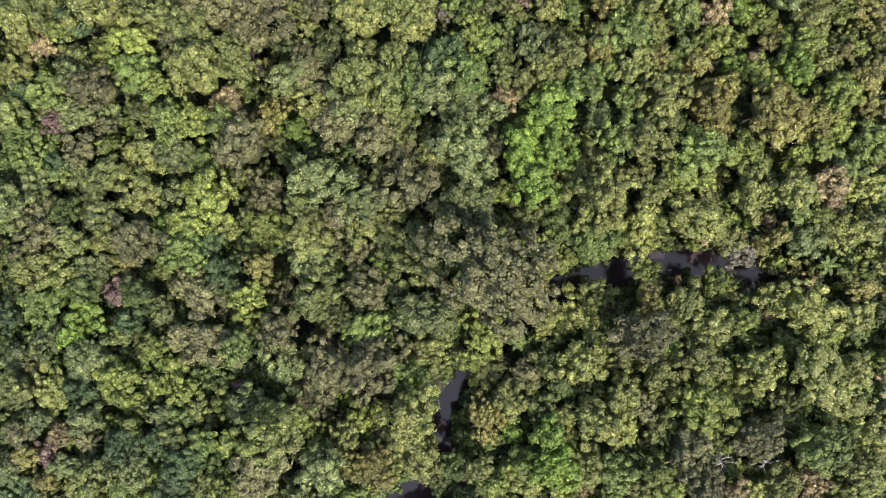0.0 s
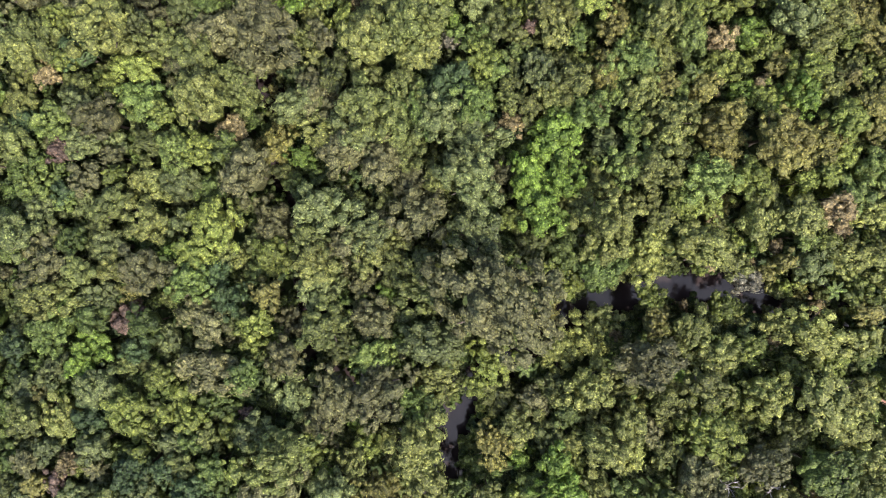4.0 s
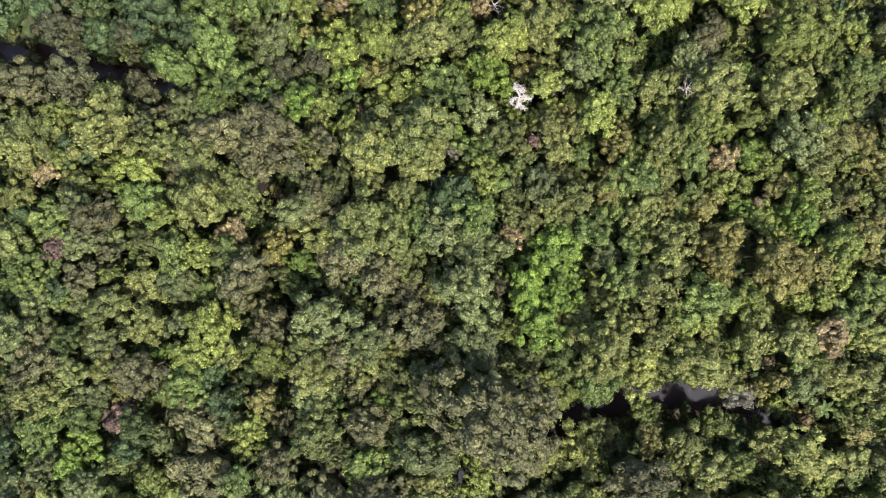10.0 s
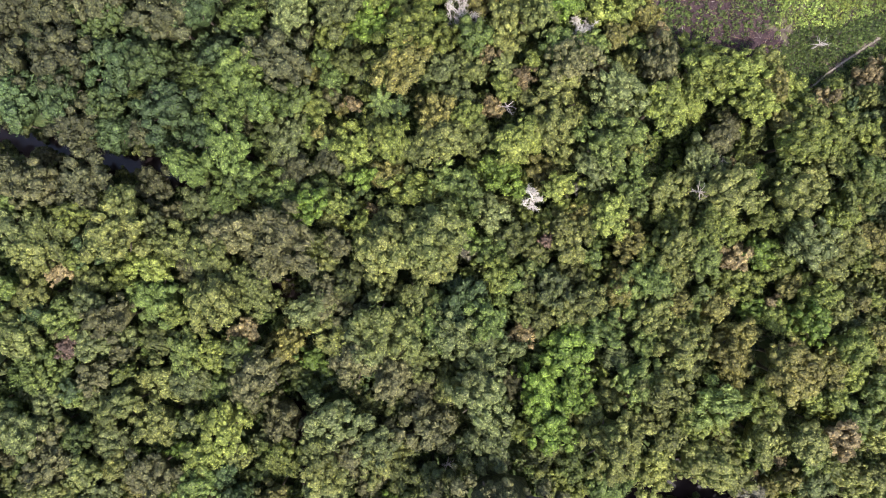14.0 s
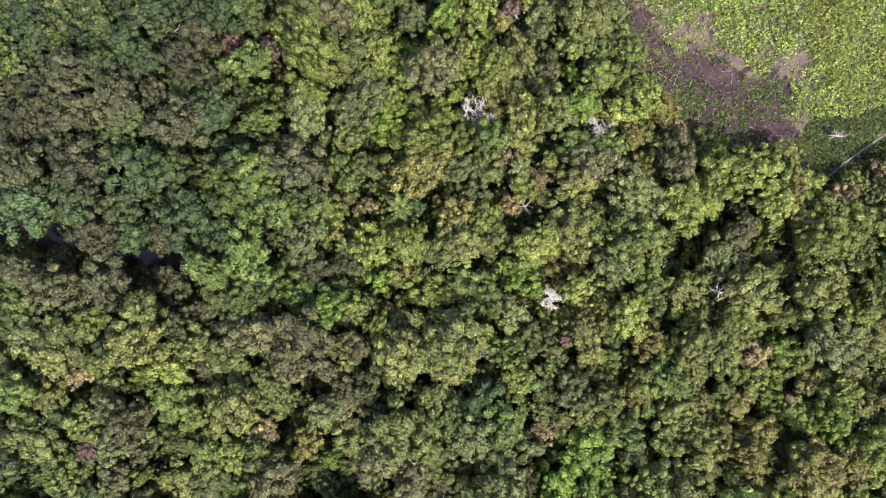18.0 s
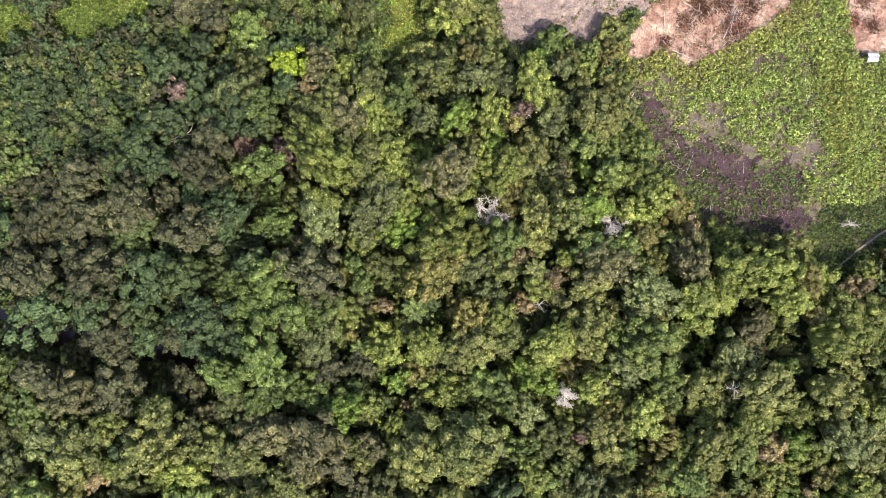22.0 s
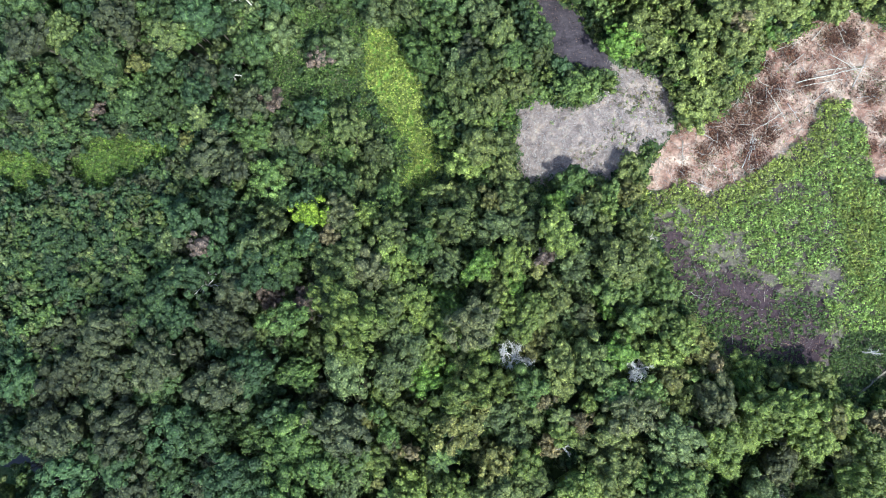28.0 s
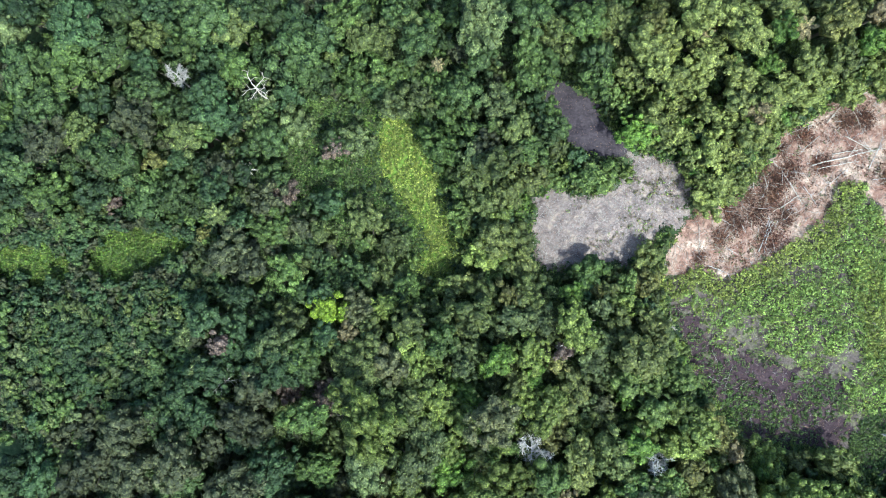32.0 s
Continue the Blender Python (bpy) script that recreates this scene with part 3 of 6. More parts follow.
# Maps of the ground's height and of the room to the next clearing, one value a metre.
MAP_X, MAP_Y = np.meshgrid(np.arange(-150, 145.0), np.arange(-105, 250.0))
HEIGHTS = ground_z(MAP_X, MAP_Y)
ROOM = np.min([line_distance(MAP_X, MAP_Y, q, True) for q in (GREY, PURPLE, BROWN, FIELD, STRIP, GLADE, MEADOW, MEADOW_WEST)], axis=0)
LOW = np.min([np.where(inside(MAP_X, MAP_Y, q), 0, line_distance(MAP_X, MAP_Y, q, True)) for q in (STRIP, GLADE, BUSHY)], axis=0)
BARE = np.min([line_distance(MAP_X, MAP_Y, q, True) for q in (GREY, BROWN, FIELD)], axis=0)
TALL = (0.42 + 0.58 * smooth01(LOW / 16)) * (0.36 + 0.64 * smooth01(BARE / 11))
SHUT = np.any([inside(MAP_X, MAP_Y, q) for q in (GREY, PURPLE, BROWN, SIDE, FIELD, STRIP)], axis=0)


def on_map(values, x, y):
    return float(values[min(354, max(0, int(round(y + 105)))), min(294, max(0, int(round(x + 150))))])


FORMS = {"": "clump", "d": "dome", "l": "loose"}


def grove(*trees):
    """Trees of one belt of the wood: place, radius, and the looks of the crown. The larger and the odd ones stand alone."""
    for x, y, r, look_of in trees:
        colour, form, r = look_of[0], FORMS[look_of[1:]], r * 1.14
        if on_map(SHUT, x, y):
            continue
        top = on_map(HEIGHTS, x, y) + (8.5 + 1.45 * r + 2.2 * math.sin(x * 3.1 + y * 1.7)) * on_map(TALL, x, y)
        top = max(top, on_map(HEIGHTS, x, y) + 1.35 * r + 0.8)
        STANDING.append((x, y, r))
        if r >= 4.6 or (colour in "tpwv" and r > 2.4) or (form != "clump" and r > 2.9):
            broadleaf_tree(x, y, r, top, colour, form, len(STANDING))
        else:
            JOINED.append((x, y, r, top, colour, form))


grove(
    (-91.9, -46.1, 3.0, "k"), (-91.9, -50.9, 3.5, "d"), (-88.8, -49.4, 2.4, "k"), (-85.1, -50.0, 2.4, "c"), (-81.0, -46.2, 3.0, "k"),
    (-80.0, -51.1, 2.9, "n"), (-75.4, -50.1, 2.4, "m"), (-72.5, -47.4, 3.5, "o"), (-67.8, -49.9, 3.3, "m"), (-65.1, -46.1, 3.6, "k"),
    (-60.7, -49.5, 2.9, "y"), (-56.9, -51.2, 3.5, "d"), (-52.2, -50.1, 3.3, "o"), (-46.2, -50.8, 2.9, "y"), (-25.3, -46.1, 4.9, "k"),
    (-15.2, -46.7, 5.1, "cd"), (-1.1, -51.2, 2.6, "o"), (1.9, -46.9, 3.0, "g"), (4.3, -49.6, 2.1, "t"), (7.9, -46.9, 3.0, "n"),
    (10.2, -50.5, 3.5, "y"), (13.9, -48.2, 3.0, "y"), (17.4, -50.6, 3.3, "n"), (25.8, -50.7, 3.3, "y"), (30.4, -46.1, 4.3, "n"),
)
grove(
    (36.4, -47.0, 3.6, "m"), (41.4, -51.5, 2.9, "n"), (44.7, -47.6, 3.6, "y"), (47.3, -52.1, 2.9, "y"), (53.9, -49.3, 4.3, "b"),
    (61.7, -52.3, 2.6, "t"), (65.3, -52.3, 2.6, "s"), (71.6, -50.6, 4.3, "n"), (78.4, -50.1, 2.6, "t"), (87.7, -48.2, 4.9, "nd"),
    (-91.9, -32.9, 3.3, "o"), (-90.2, -38.4, 2.9, "b"), (-89.5, -43.7, 3.0, "c"), (-85.8, -35.3, 3.0, "k"), (-85.7, -43.4, 2.4, "p"),
    (-81.9, -39.1, 2.6, "t"), (-81.4, -41.0, 2.4, "y"), (-75.8, -35.3, 3.6, "k"), (-67.6, -33.1, 3.0, "y"), (-67.5, -41.4, 4.1, "d"),
    (-66.2, -36.9, 2.4, "y"), (-60.6, -40.5, 2.9, "d"), (-60.2, -35.4, 3.6, "k"), (-57.0, -39.9, 2.9, "o"), (-55.8, -35.1, 2.6, "g"),
)
grove(
    (-55.5, -45.0, 4.1, "d"), (-52.6, -34.5, 3.3, "o"), (-50.3, -40.5, 2.9, "g"), (-48.9, -45.1, 3.6, "g"), (-47.1, -33.3, 3.0, "y"),
    (-46.3, -40.7, 2.4, "y"), (-40.9, -32.5, 3.9, "k"), (-37.5, -45.1, 5.8, "b"), (-35.3, -37.1, 7.3, "o"), (-30.1, -38.5, 4.3, "y"),
    (-26.9, -43.1, 2.7, "l"), (-20.8, -39.6, 2.9, "n"), (-20.8, -33.1, 2.4, "l"), (-18.3, -36.5, 3.0, "y"), (-13.5, -36.0, 3.5, "n"),
    (-6.8, -34.9, 5.5, "n"), (-6.3, -43.7, 5.5, "n"), (9.4, -37.0, 4.4, "cd"), (15.1, -32.3, 4.6, "n"), (15.2, -39.9, 2.7, "l"),
    (17.5, -45.2, 3.0, "m"), (21.2, -35.1, 3.3, "o"), (22.2, -39.6, 3.9, "l"), (23.1, -45.5, 5.1, "ld"), (26.0, -35.9, 2.6, "s"),
)
grove(
    (26.5, -41.2, 2.9, "y"), (32.7, -35.9, 4.9, "n"), (37.7, -39.8, 3.6, "s"), (42.7, -34.7, 3.0, "b"), (47.2, -38.7, 3.6, "n"),
    (52.0, -43.2, 4.9, "b"), (54.6, -33.5, 6.3, "yd"), (57.8, -40.4, 2.1, "n"), (65.0, -40.3, 4.9, "bd"), (73.3, -34.2, 3.6, "n"),
    (78.5, -41.9, 5.8, "md"), (84.8, -34.2, 4.3, "n"), (89.4, -41.3, 4.3, "n"), (-91.3, -23.2, 3.6, "k"), (-89.4, -28.1, 3.3, "o"),
    (-87.9, -24.6, 2.4, "c"), (-85.0, -19.7, 3.5, "k"), (-83.8, -29.1, 4.3, "n"), (-77.2, -29.4, 3.5, "d"), (-74.2, -22.0, 4.3, "k"),
    (-69.5, -18.7, 2.9, "o"), (-68.2, -26.9, 4.3, "y"), (-61.6, -20.6, 2.9, "y"), (-61.2, -29.1, 2.4, "y"), (-57.9, -24.8, 3.0, "y"),
)
grove(
    (-55.7, -29.7, 2.9, "y"), (-51.0, -19.1, 6.1, "b"), (-50.8, -26.7, 2.9, "g"), (-44.6, -30.0, 1.5, "p"), (-43.3, -20.1, 3.4, "g"),
    (-33.4, -24.7, 4.9, "k"), (-26.3, -30.7, 4.9, "b"), (-24.4, -24.7, 5.5, "b"), (-14.8, -24.6, 6.7, "b"), (-7.5, -24.2, 2.4, "n"),
    (-7.4, -27.0, 3.5, "g"), (-2.6, -22.1, 4.6, "n"), (0.9, -26.0, 1.8, "y"), (5.8, -24.2, 2.7, "y"), (8.1, -29.8, 2.1, "y"),
    (9.3, -18.6, 5.1, "y"), (10.5, -26.5, 3.6, "n"), (18.2, -27.1, 3.9, "b"), (19.6, -21.0, 2.6, "g"), (22.5, -24.4, 3.3, "o"),
    (24.8, -29.1, 3.0, "m"), (29.3, -24.1, 5.1, "n"), (30.2, -30.4, 3.5, "n"), (38.4, -31.5, 3.6, "n"), (40.9, -18.2, 5.8, "b"),
)
grove(
    (46.9, -27.2, 4.9, "n"), (49.0, -21.3, 2.4, "l"), (54.0, -24.3, 4.9, "n"), (66.9, -26.2, 4.9, "sd"), (73.7, -21.2, 3.0, "y"),
    (78.1, -26.8, 5.8, "n"), (87.2, -27.1, 4.3, "n"), (-91.3, -13.7, 2.9, "d"), (-84.5, -10.0, 4.9, "g"), (-79.4, -4.8, 2.1, "y"),
    (-78.4, -18.0, 3.0, "l"), (-75.9, -7.8, 3.3, "g"), (-75.6, -13.7, 3.6, "l"), (-69.1, -8.4, 3.4, "p"), (-67.6, -15.1, 2.9, "d"),
    (-63.5, -9.1, 3.6, "g"), (-60.2, -12.7, 3.0, "k"), (-52.3, -9.1, 4.9, "b"), (-46.7, -4.5, 4.1, "d"), (-45.7, -9.3, 3.3, "o"),
    (-42.3, -13.6, 2.4, "yd"), (-41.3, -9.9, 3.6, "y"), (-34.7, -17.1, 4.3, "b"), (-34.4, -9.4, 2.9, "b"), (-26.1, -10.5, 5.1, "o"),
)
grove(
    (-21.8, -14.4, 2.9, "o"), (-15.5, -16.6, 4.9, "m"), (-15.5, -8.9, 4.6, "b"), (-9.8, -15.7, 2.4, "m"), (-3.0, -13.1, 5.8, "k"),
    (10.2, -4.8, 12.1, "bd"), (23.6, -17.0, 4.3, "s"), (30.1, -14.7, 4.3, "s"), (34.0, -10.1, 3.2, "n"), (44.2, -5.4, 3.0, "y"),
    (44.7, -11.4, 3.5, "c"), (51.2, -13.1, 5.1, "n"), (57.1, -17.5, 3.5, "n"), (60.1, -8.0, 3.4, "y"), (63.7, -16.4, 3.0, "y"),
    (71.2, -11.6, 3.6, "s"), (73.2, -4.8, 2.1, "n"), (78.2, -13.9, 6.1, "s"), (89.3, -5.9, 3.5, "y"), (89.5, -15.4, 3.6, "n"),
    (90.6, -9.5, 3.3, "c"), (-91.3, -0.4, 2.4, "b"), (-91.3, -4.0, 2.6, "o"), (-89.9, 9.8, 4.1, "k"), (-88.6, 5.9, 1.7, "n"),
)
grove(
    (-85.3, 8.6, 2.4, "b"), (-84.9, 3.1, 4.7, "b"), (-84.1, -3.4, 5.3, "n"), (-82.3, 8.0, 2.1, "b"), (-79.5, 8.5, 2.9, "g"),
    (-77.6, 1.9, 3.5, "o"), (-74.3, -3.0, 3.6, "k"), (-73.3, 7.2, 4.3, "k"), (-72.1, 1.8, 3.5, "n"), (-66.9, -1.9, 2.9, "c"),
    (-63.5, 2.3, 4.9, "b"), (-59.3, 5.9, 1.8, "l"), (-53.6, -0.8, 4.3, "g"), (-53.2, 5.2, 3.6, "y"), (-49.4, 1.6, 2.6, "d"),
    (-47.6, 5.2, 2.6, "o"), (-45.3, 3.9, 2.1, "n"), (-38.3, -3.4, 3.4, "c"), (-36.8, 5.0, 4.3, "y"), (-28.3, -1.1, 5.5, "k"),
    (-28.0, 7.9, 4.1, "o"), (-27.3, 2.5, 4.3, "n"), (-21.4, 6.6, 3.6, "b"), (-19.3, -2.4, 2.4, "b"), (-16.6, 4.8, 3.6, "n"),
)
grove(
    (-16.5, 8.9, 4.3, "k"), (-13.3, -3.7, 1.8, "l"), (-11.3, 1.7, 3.6, "o"), (-10.7, 7.1, 3.3, "n"), (-4.7, 2.3, 3.6, "o"),
    (-4.7, -3.7, 5.8, "o"), (0.1, 8.9, 2.4, "y"), (1.9, 2.2, 2.4, "y"), (6.0, 9.2, 5.5, "k"), (18.1, 6.8, 3.5, "o"),
    (25.2, 7.9, 3.5, "m"), (25.3, 3.8, 2.9, "m"), (31.2, -0.5, 2.9, "g"), (32.9, 10.0, 6.7, "n"), (33.3, 1.8, 4.7, "g"),
    (39.7, 4.8, 2.4, "s"), (42.8, 1.7, 4.2, "s"), (43.3, 6.6, 2.6, "s"), (53.0, 5.1, 5.5, "s"), (61.9, 1.5, 3.6, "n"),
    (65.0, -2.1, 3.2, "w"), (67.6, 5.1, 1.4, "l"), (69.5, -0.9, 2.6, "c"), (71.7, 5.1, 1.8, "t"), (72.0, 2.1, 2.4, "c"),
)
grove(
    (75.0, -4.0, 2.1, "y"), (75.7, 6.8, 2.4, "m"), (78.2, 1.3, 4.3, "k"), (78.3, -4.0, 1.4, "s"), (80.4, 6.2, 2.6, "y"),
    (84.2, 9.1, 2.1, "t"), (85.2, 2.5, 4.3, "s"), (91.5, 2.4, 3.6, "n"), (-90.2, 20.1, 3.0, "m"), (-87.6, 15.2, 3.4, "k"),
    (-85.1, 11.0, 2.6, "o"), (-85.1, 21.8, 3.4, "m"), (-82.2, 17.1, 2.1, "m"), (-80.9, 18.9, 2.4, "d"), (-78.3, 16.4, 2.9, "k"),
    (-76.1, 21.7, 3.3, "b"), (-75.7, 11.5, 3.0, "o"), (-70.6, 15.6, 4.1, "o"), (-70.5, 22.4, 2.4, "y"), (-63.5, 12.4, 4.6, "n"),
    (-62.7, 20.7, 4.9, "n"), (-57.0, 21.3, 4.3, "k"), (-56.6, 11.9, 2.4, "k"), (-51.5, 19.6, 3.0, "g"), (-49.4, 11.0, 5.8, "yd"),
)
grove(
    (-41.7, 22.1, 5.5, "b"), (-37.7, 12.1, 5.1, "b"), (-36.0, 22.6, 2.4, "o"), (-25.8, 14.3, 5.5, "k"), (-14.0, 23.2, 4.3, "b"),
    (-13.0, 15.6, 2.9, "o"), (-6.9, 19.6, 4.1, "b"), (-5.7, 12.8, 6.1, "b"), (-0.9, 20.1, 3.6, "n"), (5.0, 20.8, 6.7, "k"),
    (12.2, 21.3, 3.0, "b"), (14.0, 11.7, 2.6, "y"), (16.8, 19.8, 4.9, "l"), (20.3, 12.6, 5.1, "l"), (24.6, 19.7, 4.3, "l"),
    (27.6, 15.0, 4.1, "n"), (33.2, 19.3, 2.9, "n"), (38.1, 23.1, 4.9, "m"), (39.7, 13.8, 2.9, "n"), (43.8, 21.7, 5.5, "n"),
    (45.4, 11.2, 3.6, "n"), (49.3, 14.9, 2.9, "y"), (51.7, 13.1, 2.9, "y"), (54.6, 19.3, 4.9, "m"), (56.5, 13.6, 2.9, "y"),
)
grove(
    (58.0, 11.9, 1.7, "t"), (64.2, 19.3, 4.3, "y"), (66.2, 10.9, 4.9, "n"), (73.6, 10.9, 4.3, "n"), (77.0, 18.8, 2.4, "y"),
    (80.4, 19.9, 2.9, "y"), (81.0, 12.0, 3.6, "t"), (85.8, 15.5, 3.6, "m"), (90.1, 11.9, 4.3, "s"), (91.4, 21.3, 4.3, "m"),
    (-98.5, 25.3, 3.6, "d"), (-93.4, 29.7, 5.3, "o"), (-90.0, 34.6, 3.0, "d"), (-89.6, 25.4, 3.6, "g"), (-85.2, 33.3, 3.0, "g"),
    (-82.5, 33.8, 3.6, "m"), (-82.2, 27.8, 3.0, "p"), (-82.0, 30.2, 3.4, "b"), (-76.9, 37.4, 3.2, "k"), (-76.0, 28.8, 3.6, "kd"),
    (-72.6, 34.2, 4.6, "b"), (-71.4, 29.0, 3.0, "k"), (-71.0, 26.6, 2.4, "b"), (-63.5, 29.3, 3.6, "o"), (-59.3, 35.5, 2.7, "y"),
)
grove(
    (-57.3, 27.1, 4.1, "m"), (-51.4, 27.4, 4.1, "yd"), (-50.5, 37.1, 5.5, "n"), (-46.5, 27.1, 3.6, "m"), (-45.7, 31.7, 3.2, "t"),
    (-36.8, 28.7, 4.6, "cd"), (-31.4, 37.3, 4.6, "k"), (-31.1, 25.8, 3.0, "l"), (-27.1, 37.9, 4.6, "b"), (-25.2, 30.1, 4.9, "n"),
    (-20.9, 26.6, 5.5, "b"), (-20.3, 35.8, 3.9, "k"), (-18.1, 30.1, 4.9, "k"), (-16.0, 34.1, 6.1, "o"), (-13.3, 26.6, 4.9, "b"),
    (-11.0, 32.6, 4.9, "o"), (-8.5, 26.5, 4.3, "o"), (-5.5, 35.3, 5.5, "g"), (-2.1, 24.6, 2.4, "o"), (-1.3, 32.8, 5.1, "k"),
    (5.2, 35.5, 4.3, "g"), (5.6, 29.4, 5.3, "k"), (14.1, 37.1, 2.9, "od"), (14.2, 32.3, 3.2, "t"), (17.8, 35.6, 2.9, "n"),
)
grove(
    (17.8, 32.8, 2.1, "k"), (24.4, 28.5, 5.8, "l"), (24.9, 35.3, 4.1, "g"), (30.8, 33.9, 3.6, "g"), (34.7, 27.9, 3.6, "k"),
    (39.9, 31.2, 2.9, "m"), (41.0, 37.5, 4.1, "n"), (46.9, 31.0, 5.5, "nd"), (50.1, 37.5, 3.3, "m"), (53.8, 34.1, 2.4, "y"),
    (57.0, 29.1, 4.1, "c"), (60.3, 33.1, 4.1, "c"), (60.4, 26.0, 3.6, "c"), (68.6, 37.3, 3.0, "y"), (69.7, 28.7, 4.9, "c"),
    (69.8, 25.0, 5.1, "c"), (71.3, 35.5, 3.6, "y"), (74.4, 30.3, 1.8, "t"), (74.8, 37.0, 4.6, "l"), (78.2, 26.1, 4.9, "c"),
    (81.0, 28.5, 3.9, "c"), (83.3, 30.9, 4.3, "y"), (85.2, 24.0, 2.9, "y"), (89.6, 33.9, 3.6, "c"), (92.6, 29.4, 2.4, "c"),
)
grove(
    (-98.5, 49.0, 2.7, "g"), (-96.5, 39.8, 4.4, "g"), (-94.2, 51.7, 4.4, "k"), (-90.4, 38.7, 4.1, "n"), (-88.0, 47.4, 4.3, "n"),
    (-85.2, 51.1, 5.8, "o"), (-84.2, 44.0, 2.9, "td"), (-79.6, 46.4, 2.4, "y"), (-78.4, 41.6, 3.3, "o"), (-77.3, 48.6, 4.1, "d"),
    (-72.3, 42.1, 2.7, "y"), (-71.0, 51.9, 6.1, "n"), (-65.8, 44.9, 4.3, "y"), (-63.9, 38.1, 5.3, "g"), (-60.9, 50.5, 4.1, "o"),
    (-56.5, 46.1, 3.6, "b"), (-53.0, 48.0, 4.9, "o"), (-45.2, 41.2, 6.6, "od"), (-44.5, 48.5, 3.0, "b"), (-39.8, 47.1, 5.1, "b"),
    (-37.8, 41.0, 1.5, "c"), (-31.4, 44.9, 2.4, "k"), (-29.2, 50.7, 2.6, "o"), (-28.4, 41.0, 3.0, "b"), (-27.8, 47.3, 2.4, "n"),
)
grove(
    (-25.6, 51.0, 2.9, "b"), (-22.8, 42.8, 3.6, "o"), (-17.3, 51.7, 1.2, "p"), (-16.0, 48.4, 5.5, "n"), (-15.6, 41.7, 3.6, "o"),
    (-10.0, 51.4, 6.1, "o"), (-8.7, 39.6, 4.4, "o"), (-5.4, 47.5, 4.3, "n"), (-1.9, 43.1, 3.0, "d"), (0.5, 38.9, 5.8, "d"),
    (1.1, 50.0, 2.2, "w"), (6.0, 50.0, 3.5, "g"), (8.0, 45.5, 3.2, "y"), (11.3, 43.6, 2.4, "g"), (14.3, 42.3, 2.9, "o"),
    (15.3, 46.9, 2.4, "m"), (15.8, 49.9, 2.4, "n"), (19.9, 42.1, 3.6, "k"), (22.0, 38.0, 2.9, "n"), (23.4, 51.4, 3.6, "n"),
    (23.5, 44.5, 3.6, "n"), (27.1, 39.8, 3.6, "n"), (28.2, 49.4, 2.1, "g"), (34.4, 43.3, 4.1, "c"), (35.5, 51.8, 3.2, "c"),
)
grove(
    (36.4, 39.0, 2.9, "m"), (38.5, 44.5, 4.3, "m"), (40.5, 50.1, 3.5, "y"), (41.5, 43.5, 3.6, "m"), (45.4, 46.1, 4.1, "n"),
    (46.0, 39.5, 2.9, "c"), (50.6, 51.1, 5.1, "m"), (52.1, 41.9, 2.4, "m"), (54.9, 38.9, 3.6, "c"), (56.3, 44.2, 2.4, "y"),
    (59.3, 49.6, 3.2, "t"), (60.6, 43.8, 3.6, "y"), (63.9, 38.0, 2.9, "l"), (64.7, 51.0, 3.6, "l"), (68.5, 39.9, 2.4, "t"),
    (68.7, 48.1, 3.0, "y"), (71.1, 44.0, 2.6, "c"), (76.3, 41.7, 4.3, "y"), (79.1, 47.8, 3.6, "n"), (81.0, 39.2, 3.6, "n"),
    (85.5, 40.3, 2.4, "c"), (87.7, 49.6, 2.9, "y"), (89.4, 40.9, 1.8, "y"), (92.3, 48.9, 3.3, "c"), (-99.3, 59.0, 3.5, "g"),
)
grove(
    (-98.1, 56.6, 3.5, "g"), (-96.7, 65.0, 4.4, "u"), (-88.6, 61.6, 5.1, "b"), (-80.5, 55.5, 2.9, "y"), (-79.3, 62.7, 6.1, "u"),
    (-77.9, 52.8, 2.4, "wl"), (-74.5, 58.0, 2.9, "y"), (-69.7, 57.8, 3.6, "o"), (-67.1, 62.7, 4.4, "u"),
    (-65.0, 53.9, 2.9, "k"), (-62.0, 56.9, 2.9, "b"), (-56.5, 58.1, 4.9, "k"), (-50.3, 60.1, 4.1, "g"),
    (-48.8, 52.1, 5.8, "b"), (-44.8, 63.7, 3.6, "g"), (-38.4, 61.8, 4.3, "g"), (-36.4, 52.7, 6.3, "b"), (-31.5, 58.5, 3.5, "l"),
    (-30.4, 60.9, 3.3, "g"), (-28.0, 57.3, 2.9, "n"), (-25.7, 59.8, 2.9, "g"), (-25.7, 59.1, 2.4, "y"), (-20.9, 54.7, 3.0, "yd"),
)
grove(
    (-20.8, 64.5, 2.4, "l"), (-18.6, 58.2, 1.8, "t"), (-16.1, 60.4, 1.8, "y"), (-15.9, 65.6, 3.2, "c"), (-14.8, 54.9, 3.6, "o"),
    (-10.1, 62.2, 4.9, "y"), (-4.2, 52.7, 6.3, "o"), (-2.8, 64.6, 4.1, "m"), (0.8, 62.2, 3.6, "g"), (2.0, 53.4, 2.1, "l"),
    (6.6, 58.1, 3.9, "kd"), (11.7, 52.8, 3.6, "o"), (16.3, 54.2, 2.4, "y"), (18.1, 52.5, 1.5, "p"), (18.7, 57.8, 2.4, "y"),
    (20.3, 63.6, 3.6, "yd"), (21.0, 55.5, 2.9, "n"), (22.2, 59.1, 2.6, "y"), (24.1, 63.8, 1.4, "wl"), (24.5, 57.9, 3.3, "c"),
    (27.0, 60.3, 2.6, "y"), (27.1, 55.5, 2.6, "n"), (31.6, 57.8, 4.1, "y"), (36.2, 62.9, 4.4, "md"), (37.4, 56.8, 2.1, "c"),
)
